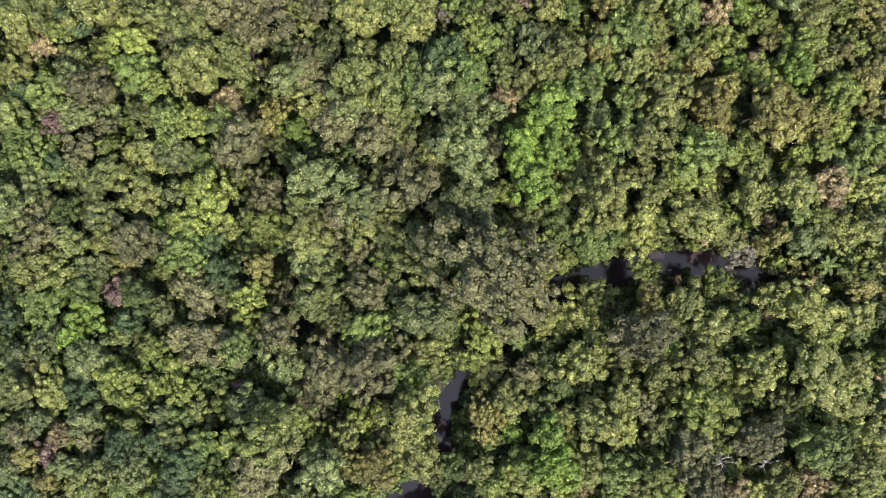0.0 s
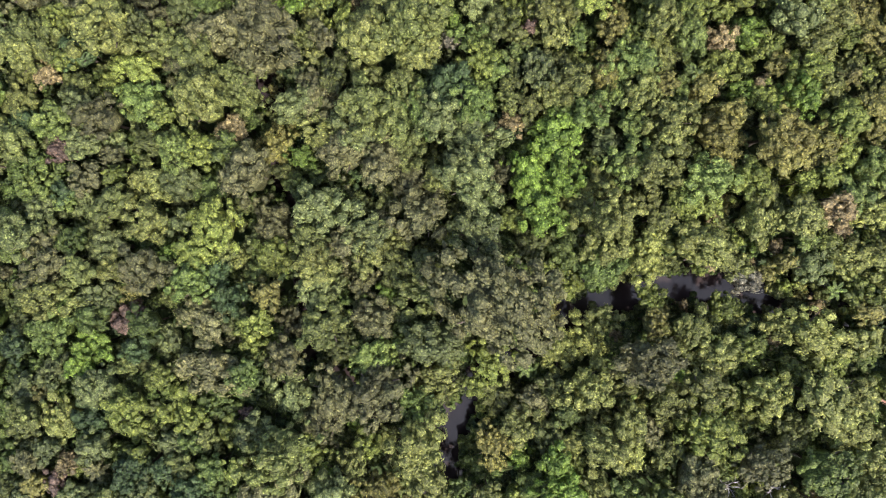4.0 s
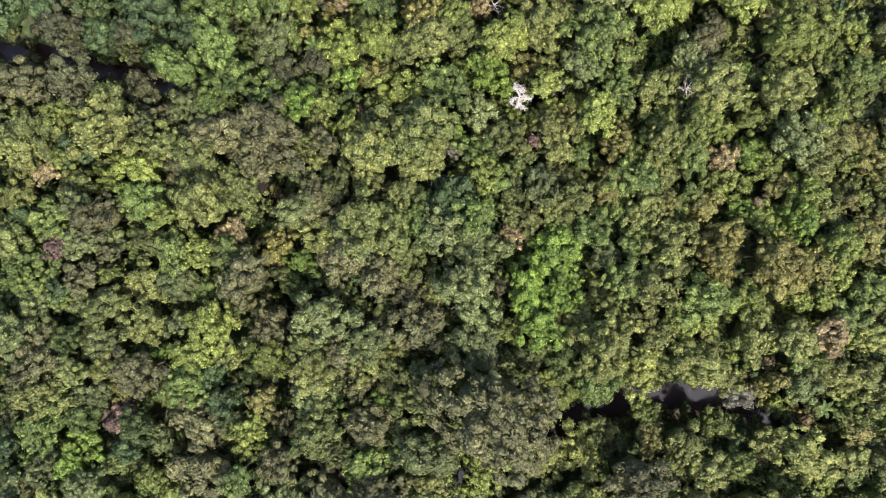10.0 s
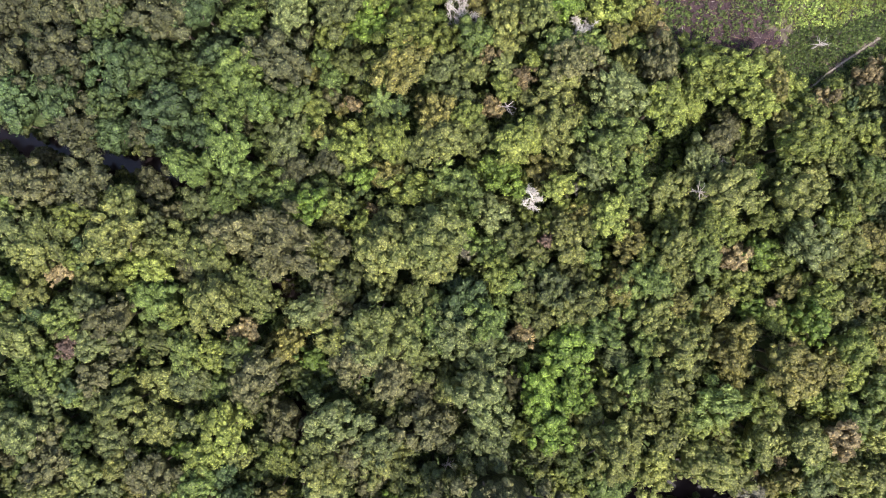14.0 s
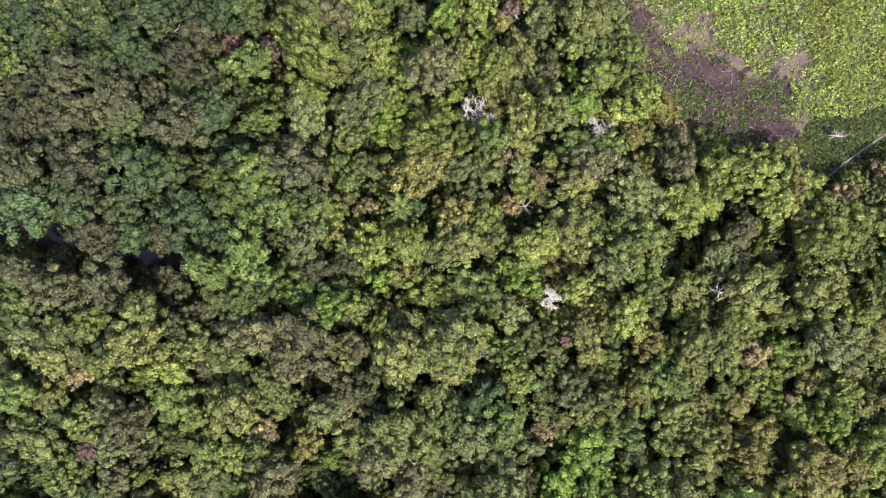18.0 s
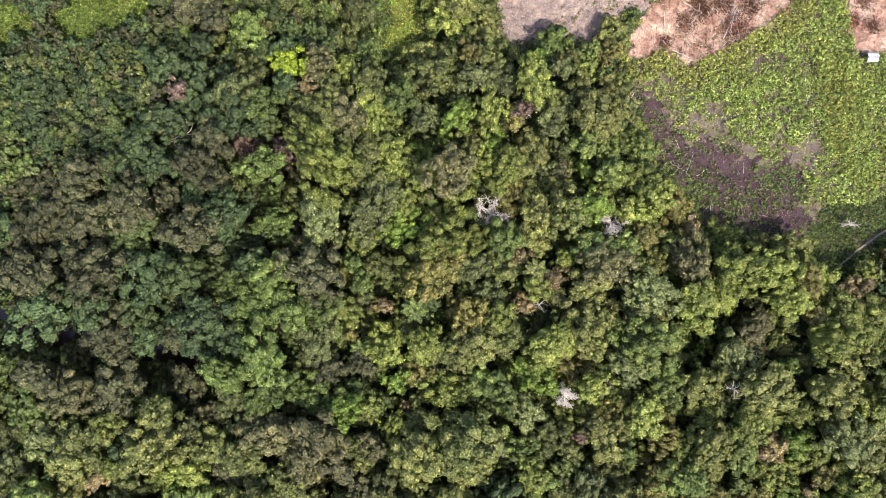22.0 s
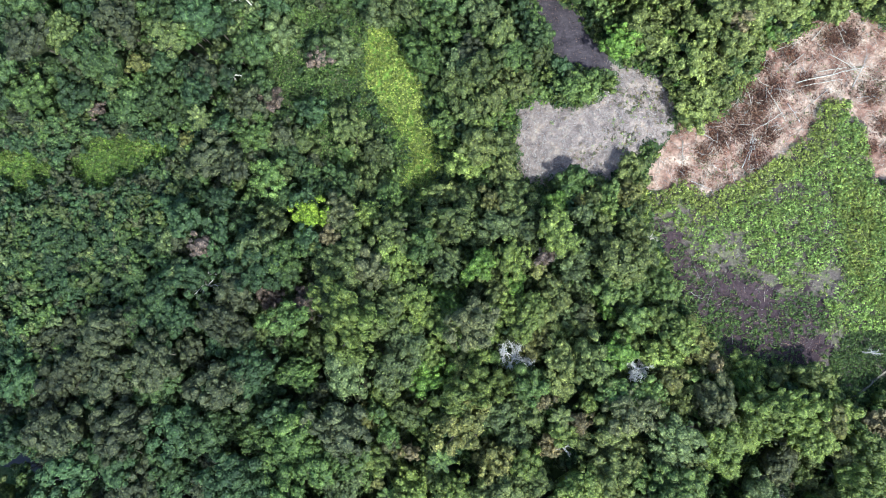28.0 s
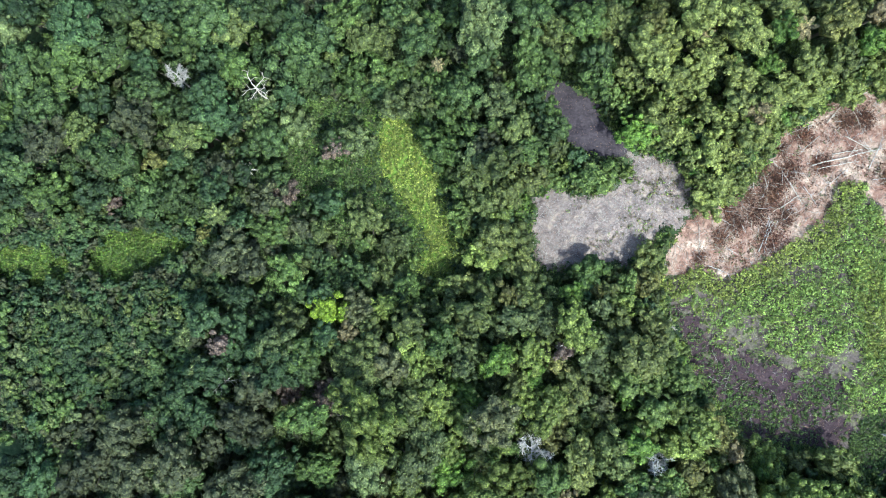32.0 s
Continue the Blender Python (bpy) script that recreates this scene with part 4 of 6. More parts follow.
grove(
    (43.2, 63.6, 4.1, "n"), (44.9, 57.0, 3.3, "y"), (45.0, 52.0, 4.1, "n"), (49.9, 60.3, 3.0, "n"), (52.7, 56.3, 4.4, "yd"),
    (56.5, 63.6, 5.6, "n"), (60.1, 55.9, 2.6, "y"), (64.5, 58.1, 3.2, "y"), (64.5, 63.1, 1.4, "c"), (68.0, 57.7, 2.1, "y"),
    (69.5, 63.1, 4.9, "n"), (72.9, 53.3, 5.1, "k"), (80.5, 58.4, 4.1, "y"), (83.1, 63.4, 3.6, "y"), (83.2, 53.6, 3.6, "n"),
    (-93.9, 78.6, 6.3, "d"), (-80.9, 74.1, 4.9, "u"),
    (-74.9, 73.3, 4.4, "d"), (-74.7, 78.9, 3.2, "e"), (-67.5, 73.3, 2.9, "u"), (-60.3, 77.8, 5.5, "d"),
)
grove(
    (-56.5, 66.4, 4.1, "g"), (-55.2, 73.8, 4.9, "d"), (-50.5, 79.5, 5.1, "g"), (-47.9, 70.1, 5.5, "g"), (-42.4, 78.7, 4.3, "g"),
    (-40.1, 69.1, 2.1, "o"), (-37.2, 74.0, 4.9, "k"), (-35.3, 66.6, 3.4, "u"), (-35.2, 79.9, 3.6, "g"), (-33.2, 74.2, 2.4, "m"),
    (-30.7, 79.4, 3.0, "y"), (-30.1, 74.0, 1.4, "c"), (-28.0, 67.8, 3.0, "u"), (-25.8, 79.8, 1.8, "c"), (-23.3, 71.5, 4.4, "y"),
    (-18.6, 76.6, 2.9, "y"), (-15.0, 73.0, 4.1, "y"), (-10.0, 70.4, 3.6, "o"), (-7.4, 79.7, 3.0, "c"), (-5.6, 78.1, 3.6, "c"),
    (-4.6, 71.7, 4.9, "n"), (0.7, 77.7, 3.2, "y"), (1.8, 74.2, 4.3, "o"), (7.8, 66.8, 4.6, "l"), (11.0, 73.1, 4.9, "y"),
)
grove(
    (17.1, 67.5, 3.5, "c"), (18.3, 74.4, 4.1, "n"), (19.4, 78.8, 5.5, "n"), (28.4, 68.2, 4.4, "k"), (29.9, 78.5, 4.1, "kd"),
    (30.8, 73.0, 6.3, "md"), (50.6, 70.0, 4.4, "k"), (55.2, 76.0, 4.1, "b"), (60.3, 77.5, 1.8, "y"), (61.0, 73.0, 2.1, "yd"),
    (62.3, 67.6, 2.4, "l"), (67.2, 78.5, 2.6, "c"), (69.4, 73.8, 4.4, "y"), (72.1, 79.8, 3.6, "y"), (75.5, 75.0, 4.1, "y"),
    (77.3, 69.1, 3.6, "n"), (81.5, 71.8, 3.3, "y"), (81.7, 78.7, 3.6, "y"), (-95.1, 86.3, 5.5, "u"), (-83.5, 80.5, 5.1, "d"),
    (-82.5, 87.5, 6.1, "u"), (-72.5, 86.5, 6.1, "d"), (-66.6, 93.9, 3.4, "d"), (-65.0, 86.7, 4.4, "e"), (-60.6, 87.4, 3.4, "e"),
)
grove(
    (-55.2, 84.4, 4.1, "g"), (-51.0, 89.3, 3.6, "d"), (-45.7, 85.7, 5.5, "g"), (-37.4, 87.5, 6.1, "u"), (-32.3, 87.0, 2.4, "c"),
    (-30.1, 89.5, 2.4, "g"), (-27.6, 84.8, 2.6, "g"), (-27.6, 81.8, 2.4, "b"), (-24.2, 88.5, 3.0, "o"), (-23.5, 80.1, 1.8, "t"),
    (-21.2, 89.6, 1.8, "t"), (-17.8, 87.9, 3.6, "y"), (-12.8, 87.2, 5.3, "c"), (-12.3, 93.2, 4.9, "y"), (-4.5, 88.0, 3.9, "k"),
    (-0.8, 81.8, 3.6, "k"), (1.2, 89.3, 3.6, "o"), (1.5, 92.1, 3.2, "n"), (3.0, 87.4, 2.2, "n"), (5.0, 91.1, 2.1, "t"),
    (6.3, 80.4, 2.6, "t"), (8.6, 84.6, 2.9, "y"), (8.8, 93.6, 3.6, "n"), (12.2, 86.4, 2.6, "t"), (14.5, 90.0, 2.6, "y"),
)
grove(
    (19.2, 84.8, 3.6, "n"), (20.7, 93.0, 4.3, "g"), (22.4, 89.1, 5.1, "bd"), (27.0, 92.5, 3.2, "m"), (31.6, 83.6, 5.1, "kd"),
    (35.1, 90.1, 3.0, "n"), (39.2, 86.6, 2.2, "l"), (41.1, 90.0, 4.9, "b"), (41.2, 81.4, 4.6, "y"), (47.4, 83.0, 4.1, "y"),
    (48.9, 92.1, 2.1, "l"), (49.5, 88.0, 4.6, "y"), (51.5, 93.3, 4.4, "y"), (56.9, 87.4, 6.7, "y"), (58.1, 93.0, 3.0, "n"),
    (61.3, 82.0, 4.1, "y"), (64.6, 80.5, 2.4, "y"), (65.1, 85.7, 3.2, "c"), (66.0, 92.8, 4.1, "n"), (69.3, 85.7, 4.4, "y"),
    (78.4, 83.4, 3.4, "t"), (83.2, 87.1, 3.0, "y"), (-106.4, 96.7, 4.4, "d"), (-105.1, 104.7, 3.2, "u"), (-99.2, 95.3, 3.6, "u"),
)
grove(
    (-98.7, 105.4, 3.6, "u"), (-95.7, 107.4, 2.7, "u"), (-94.7, 98.2, 4.3, "u"), (-92.3, 102.1, 2.4, "u"), (-86.2, 106.6, 4.9, "u"),
    (-84.5, 98.1, 5.8, "u"), (-77.5, 95.4, 4.3, "e"), (-74.7, 100.9, 5.3, "ud"), (-73.2, 97.7, 3.2, "e"), (-68.7, 103.1, 3.6, "ud"),
    (-62.1, 104.9, 4.4, "d"), (-60.5, 96.1, 5.5, "u"), (-59.4, 101.7, 1.6, "e"), (-58.3, 106.6, 3.0, "u"), (-56.4, 105.7, 3.4, "o"),
    (-55.6, 99.1, 5.1, "dd"), (-46.2, 97.6, 4.1, "gd"), (-42.5, 102.3, 2.9, "o"), (-42.3, 94.1, 2.2, "b"), (-38.1, 94.3, 3.0, "k"),
    (-35.4, 98.8, 4.9, "k"), (-33.4, 94.2, 2.4, "b"), (-27.3, 94.4, 3.0, "y"), (-25.9, 99.5, 5.1, "k"), (-23.9, 102.8, 4.9, "k"),
)
grove(
    (-19.0, 101.4, 3.6, "yd"), (-18.9, 97.0, 4.4, "l"), (-15.5, 107.1, 3.0, "y"), (-14.2, 103.3, 2.1, "g"), (-13.5, 98.5, 2.9, "n"),
    (-10.1, 107.9, 5.1, "b"), (-4.0, 94.5, 3.2, "y"), (1.3, 106.5, 3.0, "y"), (1.9, 94.5, 3.6, "g"), (3.3, 104.0, 3.6, "c"),
    (8.4, 99.5, 4.1, "n"), (9.5, 104.3, 2.4, "yd"), (14.2, 99.6, 5.1, "o"), (14.3, 106.0, 3.0, "n"), (20.2, 101.2, 3.6, "l"),
    (21.6, 103.3, 3.6, "y"), (22.0, 95.5, 2.4, "n"), (22.1, 98.7, 2.4, "md"), (24.7, 102.6, 2.2, "m"), (29.9, 100.3, 4.1, "y"),
    (31.1, 95.1, 3.2, "c"), (32.9, 104.0, 3.9, "y"), (38.8, 101.3, 4.1, "c"), (42.3, 97.4, 2.4, "t"), (-108.9, 115.6, 3.2, "u"),
)
grove(
    (-108.8, 121.6, 3.0, "e"), (-102.8, 120.2, 3.2, "d"), (-100.6, 113.0, 1.8, "u"), (-99.2, 116.7, 4.1, "d"), (-97.4, 112.2, 2.4, "u"),
    (-97.3, 110.5, 2.2, "u"), (-95.6, 121.2, 3.0, "d"), (-91.6, 110.4, 2.7, "ud"), (-87.9, 116.1, 3.5, "d"), (-86.3, 122.0, 2.2, "k"),
    (-83.3, 108.5, 3.6, "u"), (-82.7, 116.8, 3.9, "e"), (-80.4, 108.7, 4.4, "e"), (-75.6, 108.0, 3.6, "d"), (-75.4, 113.4, 3.2, "d"),
    (-74.7, 120.5, 2.4, "d"), (-74.7, 115.3, 3.2, "dd"), (-70.6, 119.0, 3.0, "k"), (-70.2, 109.9, 3.6, "dd"), (-67.9, 118.2, 4.4, "d"),
    (-61.1, 108.7, 4.3, "u"), (-60.5, 118.7, 1.8, "d"), (-58.3, 115.3, 3.9, "u"), (-57.5, 121.5, 3.0, "o"), (-54.5, 120.0, 5.3, "d"),
)
grove(
    (-52.7, 113.9, 2.7, "p"), (-49.2, 114.9, 1.5, "g"), (-48.6, 118.1, 3.2, "ed"), (-48.6, 113.5, 1.5, "k"), (-47.5, 109.4, 4.3, "g"),
    (-45.2, 114.1, 2.4, "pd"), (-44.3, 111.7, 2.7, "pd"), (-39.1, 113.6, 3.6, "k"), (-38.6, 120.6, 4.9, "o"), (-36.5, 118.5, 4.4, "o"),
    (-35.1, 109.6, 7.0, "y"), (-30.6, 119.4, 3.6, "b"), (-29.1, 110.3, 5.8, "o"), (-26.2, 120.9, 4.6, "y"), (-25.7, 115.8, 3.6, "o"),
    (-22.5, 110.8, 4.9, "y"), (-22.2, 120.2, 2.7, "y"), (-16.4, 121.2, 2.4, "k"), (-15.5, 111.9, 2.9, "l"), (-15.4, 118.2, 2.6, "k"),
    (-14.4, 121.3, 2.9, "k"), (-14.3, 110.3, 2.7, "l"), (-8.1, 119.8, 3.2, "l"), (-5.4, 116.7, 2.1, "n"), (-4.8, 113.9, 2.4, "n"),
)
grove(
    (-3.8, 110.2, 3.2, "y"), (-1.3, 120.7, 4.1, "y"), (-0.9, 115.1, 2.9, "ld"), (0.0, 110.0, 3.2, "y"), (2.4, 110.0, 3.6, "y"),
    (4.5, 118.7, 2.1, "c"), (4.7, 108.8, 3.6, "n"), (5.1, 121.0, 2.1, "pl"), (8.1, 113.2, 3.5, "n"), (12.2, 118.0, 3.2, "k"),
    (14.6, 108.7, 2.4, "b"), (19.2, 114.3, 3.2, "m"), (21.1, 120.5, 5.1, "n"), (23.4, 112.4, 2.9, "m"), (24.1, 108.2, 3.0, "m"),
    (26.7, 121.6, 3.3, "k"), (26.9, 115.9, 2.9, "m"), (30.1, 108.0, 3.0, "y"), (31.3, 113.6, 3.4, "m"), (-103.0, 127.8, 4.1, "d"),
    (-101.0, 122.2, 3.0, "d"), (-95.6, 126.7, 4.1, "d"), (-90.6, 123.0, 3.3, "d"), (-89.4, 128.6, 3.5, "d"), (-85.3, 124.6, 3.6, "d"),
)
grove(
    (-80.5, 125.0, 2.4, "d"), (-79.7, 128.7, 2.4, "d"), (-78.2, 127.1, 2.1, "ul"), (-77.4, 124.5, 1.8, "e"), (-73.5, 126.5, 3.2, "k"),
    (-73.3, 133.7, 3.2, "d"), (-71.7, 125.2, 2.2, "u"), (-68.7, 130.0, 3.6, "d"), (-66.0, 125.0, 2.4, "p"), (-65.0, 122.6, 2.1, "d"),
    (-62.9, 127.4, 3.2, "d"), (-62.2, 122.5, 2.2, "d"), (-61.0, 134.3, 2.6, "d"), (-57.0, 128.4, 2.7, "d"), (-53.7, 124.4, 3.6, "k"),
    (-52.9, 132.3, 1.4, "o"), (-51.4, 129.1, 3.4, "o"), (-49.6, 134.2, 2.9, "ed"), (-48.6, 122.3, 3.6, "g"), (-44.8, 134.0, 2.7, "d"),
    (-43.8, 125.7, 2.9, "d"), (-43.5, 131.1, 3.8, "vd"), (-39.8, 125.9, 2.2, "t"), (-37.4, 131.5, 3.2, "b"), (-35.2, 126.6, 3.0, "o"),
)
grove(
    (-34.2, 123.0, 3.0, "o"), (-31.4, 131.3, 3.2, "y"), (-27.0, 135.3, 2.8, "g"), (-26.3, 126.3, 4.3, "o"), (-20.2, 123.5, 3.5, "g"),
    (-19.0, 135.2, 2.1, "y"), (-17.3, 132.8, 1.9, "k"), (-14.8, 135.6, 3.0, "n"), (-13.6, 128.5, 4.9, "o"), (-10.1, 133.0, 3.0, "o"),
    (-5.6, 133.3, 2.4, "c"), (-4.3, 128.1, 3.6, "k"), (-0.7, 132.9, 4.6, "o"), (1.0, 126.9, 3.6, "k"), (8.1, 126.5, 4.3, "y"),
    (8.3, 133.0, 2.6, "l"), (11.8, 122.2, 3.6, "k"), (14.1, 129.9, 2.4, "k"), (14.2, 132.8, 1.8, "c"), (16.5, 133.4, 1.9, "n"),
    (17.8, 125.4, 3.4, "n"), (18.8, 135.6, 2.1, "n"), (19.8, 129.8, 2.9, "y"), (20.4, 134.4, 2.6, "m"), (24.6, 126.0, 3.0, "n"),
)
grove(
    (24.6, 134.4, 3.0, "c"), (27.9, 125.2, 1.4, "wl"), (-80.8, 136.8, 1.4, "e"), (-76.3, 137.3, 2.6, "d"), (-74.2, 148.5, 2.4, "d"),
    (-72.4, 138.5, 2.7, "e"), (-71.3, 143.2, 3.6, "k"), (-70.6, 147.7, 1.9, "c"), (-64.2, 143.0, 4.6, "u"), (-62.0, 149.8, 2.4, "d"),
    (-58.9, 140.5, 3.2, "u"), (-56.0, 148.7, 4.1, "g"), (-52.5, 139.1, 4.1, "g"), (-50.1, 148.6, 3.2, "u"), (-49.2, 143.8, 3.2, "e"),
    (-46.4, 147.3, 3.6, "o"), (-39.7, 140.6, 2.1, "e"), (-36.8, 144.9, 2.1, "g"), (-36.8, 137.5, 2.9, "e"), (-35.7, 149.8, 4.6, "od"),
    (-31.4, 138.5, 3.6, "o"), (-30.6, 144.7, 3.3, "o"), (-27.5, 144.0, 2.1, "k"), (-23.0, 141.8, 3.6, "y"), (-15.8, 141.6, 3.6, "n"),
)
grove(
    (-14.9, 150.0, 2.7, "m"), (-9.9, 141.4, 3.6, "y"), (-8.3, 144.9, 3.6, "n"), (-6.2, 149.8, 2.4, "y"), (-2.8, 140.0, 4.1, "n"),
    (-2.6, 144.8, 3.2, "o"), (12.6, 137.2, 3.6, "g"), (22.3, 139.0, 2.1, "c"), (25.3, 143.5, 1.7, "y"), (25.9, 139.1, 3.2, "n"),
    (-113.8, 152.8, 2.9, "g"), (-109.9, 158.7, 3.6, "d"), (-107.4, 153.9, 3.6, "u"), (-107.1, 163.4, 3.6, "e"), (-102.5, 157.8, 4.6, "gd"),
    (-99.1, 151.2, 4.1, "e"), (-98.0, 163.3, 2.7, "e"), (-94.0, 158.2, 3.9, "d"), (-91.0, 155.2, 1.8, "p"), (-85.7, 164.0, 5.3, "e"),
    (-81.7, 155.4, 4.9, "e"), (-79.4, 163.4, 2.1, "c"), (-75.8, 156.5, 4.1, "ed"), (-74.3, 163.7, 2.6, "d"), (-72.9, 154.1, 3.0, "e"),
)
grove(
    (-69.6, 162.4, 2.4, "d"), (-65.6, 157.4, 3.0, "d"), (-65.3, 161.7, 3.6, "u"), (-61.3, 160.8, 2.4, "d"), (-56.9, 154.7, 4.6, "u"),
    (-55.8, 159.5, 3.6, "e"), (-52.9, 156.6, 2.7, "p"), (-44.0, 153.8, 3.5, "d"), (-15.3, 155.3, 2.1, "g"), (-11.8, 163.0, 3.2, "k"),
    (-11.7, 158.2, 3.6, "o"), (-9.3, 152.2, 3.2, "o"), (-6.7, 160.4, 3.6, "o"), (-4.7, 154.4, 3.2, "n"), (-1.0, 157.8, 3.6, "n"),
    (-0.7, 162.6, 3.6, "g"), (5.4, 163.1, 2.4, "o"), (6.4, 157.1, 1.7, "m"), (12.2, 157.0, 2.9, "m"), (14.7, 157.4, 3.4, "m"),
    (20.8, 158.1, 1.9, "y"), (29.0, 161.7, 3.6, "s"), (33.2, 154.4, 1.7, "s"), (34.4, 155.5, 2.6, "s"), (35.7, 157.8, 2.6, "s"),
)
grove(
    (39.2, 151.9, 3.6, "s"), (39.3, 162.5, 4.1, "s"), (41.7, 155.3, 3.6, "s"), (-104.3, 175.3, 3.6, "e"), (-99.6, 167.9, 4.4, "u"),
    (-99.2, 174.8, 4.1, "e"), (-93.5, 170.1, 4.1, "o"), (-91.2, 176.2, 3.9, "d"), (-82.5, 170.8, 5.1, "u"), (-80.0, 177.9, 4.4, "ed"),
    (-72.3, 174.4, 3.2, "e"), (-71.1, 168.2, 4.1, "o"), (-67.7, 168.4, 2.4, "g"), (-66.0, 176.9, 3.3, "d"), (-65.5, 172.8, 4.1, "d"),
    (-62.8, 170.8, 2.9, "d"), (-61.3, 165.7, 2.4, "d"), (-60.2, 176.2, 2.1, "ed"), (-56.6, 167.3, 4.4, "e"), (-50.7, 171.2, 3.6, "k"),
    (-42.3, 167.5, 2.9, "e"), (-41.8, 165.6, 2.4, "p"), (-37.5, 167.3, 3.6, "k"), (-27.7, 175.3, 3.6, "k"), (-24.6, 169.0, 2.4, "u"),
)
grove(
    (-22.7, 175.9, 2.9, "k"), (-18.5, 164.2, 4.3, "g"), (-16.1, 172.6, 3.6, "g"), (-13.6, 176.0, 4.1, "e"), (-12.6, 168.6, 2.1, "g"),
    (-8.9, 164.1, 3.0, "u"), (-8.0, 168.0, 2.1, "g"), (-6.3, 173.5, 3.6, "k"), (-3.1, 167.4, 3.6, "o"), (5.0, 167.1, 2.6, "e"),
    (13.9, 176.7, 3.3, "g"), (23.1, 166.5, 4.1, "l"), (26.6, 168.9, 3.6, "s"), (29.5, 176.1, 2.7, "s"), (31.7, 166.4, 3.2, "s"),
    (34.9, 175.4, 2.7, "s"), (37.6, 170.1, 2.4, "s"), (41.0, 167.6, 2.6, "s"), (42.4, 171.2, 2.6, "n"), (43.9, 176.8, 3.2, "s"),
    (45.6, 164.6, 3.1, "s"), (47.4, 169.7, 2.4, "t"), (49.1, 171.7, 4.1, "s"), (53.2, 168.0, 2.4, "s"), (55.5, 175.1, 3.6, "s"),
)
grove(
    (56.9, 169.7, 2.1, "l"), (61.4, 173.0, 2.9, "s"), (62.5, 177.3, 3.6, "s"), (72.2, 174.7, 3.2, "s"), (-108.0, 191.1, 3.6, "k"),
    (-104.5, 182.0, 5.3, "e"), (-94.4, 182.7, 6.1, "g"), (-92.2, 190.7, 5.3, "d"), (-86.8, 186.4, 4.6, "e"), (-79.8, 189.6, 3.4, "o"),
    (-79.5, 183.3, 2.6, "d"), (-70.2, 187.8, 3.6, "g"), (-66.4, 182.8, 2.9, "d"), (-66.2, 191.4, 5.3, "e"), (-65.0, 185.0, 3.5, "d"),
    (-60.6, 189.4, 3.6, "o"), (-60.6, 182.3, 3.4, "g"), (-54.1, 183.1, 2.6, "d"), (-48.9, 191.4, 3.6, "d"), (-48.1, 184.6, 5.6, "e"),
    (-44.9, 181.8, 3.6, "e"), (-42.8, 188.9, 3.6, "d"), (-42.2, 178.5, 1.8, "u"), (-39.0, 191.8, 4.1, "g"), (-37.4, 179.3, 3.2, "g"),
)
grove(
    (-34.7, 188.6, 3.6, "o"), (-32.3, 183.3, 2.4, "g"), (-30.4, 188.1, 3.2, "o"), (-23.9, 190.6, 3.6, "o"), (-23.0, 182.8, 1.6, "o"),
    (-22.6, 185.8, 3.6, "e"), (-19.7, 190.8, 2.6, "g"), (-17.4, 186.8, 2.1, "ed"), (-16.1, 191.4, 2.1, "g"), (-9.8, 182.0, 3.4, "e"),
    (-9.8, 188.4, 5.6, "k"), (-0.6, 183.4, 2.9, "g"), (-0.4, 178.0, 3.6, "g"), (-0.2, 190.7, 4.9, "e"), (3.2, 179.2, 3.2, "g"),
    (5.9, 187.2, 4.1, "o"), (10.5, 178.0, 3.5, "e"), (11.7, 189.4, 4.1, "g"), (13.9, 181.2, 3.6, "e"), (17.6, 189.2, 4.1, "n"),
    (21.1, 178.4, 2.9, "n"), (23.5, 183.2, 3.6, "s"), (25.2, 187.3, 2.9, "c"), (25.9, 178.9, 2.9, "s"), (28.7, 186.1, 2.9, "s"),
)
grove(
    (31.1, 182.6, 2.1, "s"), (35.2, 188.6, 4.4, "s"), (36.0, 184.0, 1.9, "c"), (36.7, 180.5, 3.6, "s"), (40.6, 183.6, 2.4, "s"),
    (43.3, 190.7, 2.1, "s"), (44.9, 185.9, 4.4, "s"), (46.8, 191.0, 3.0, "s"), (51.1, 179.8, 2.6, "l"), (52.5, 186.2, 2.7, "l"),
    (53.6, 190.6, 3.6, "s"), (58.4, 179.9, 3.0, "s"), (63.7, 187.5, 4.1, "cd"), (65.5, 180.9, 3.0, "s"), (66.7, 184.1, 2.1, "s"),
    (72.4, 183.0, 3.2, "l"), (73.0, 189.2, 2.4, "t"), (-104.0, 194.5, 3.0, "d"), (-100.1, 197.0, 3.0, "e"), (-95.7, 196.2, 2.4, "d"),
    (-83.4, 194.1, 3.2, "e"), (-75.3, 194.1, 3.5, "d"), (-59.0, 193.7, 2.9, "d"), (-54.8, 194.0, 3.6, "e"), (-27.2, 193.4, 2.9, "e"),
)
grove(
    (3.5, 192.2, 3.6, "g"),
)

# ---- the rest of the wood, joined ----
OPEN = [GREY, PURPLE, BROWN, SIDE, FIELD, STRIP, GLADE, MEADOW, MEADOW_WEST, SHADY, DELL, EAST, GRASSY]


def free_of_clearings(x, y, margin):
    ok = ((line_distance(x, y, RIVER) > 2.0 + margin) | (x > 78)) & (line_distance(x, y, CREEK) > 0.6 + margin * 0.6)
    ok &= (line_distance(1.08 * (x + 8) - 8, y, CREEK) > 1.2 + margin * 0.6) | (x > -50)
    for polygon in OPEN:
        ok &= ~inside(x, y, polygon) & (line_distance(x, y, polygon, True) > margin)
    return ok


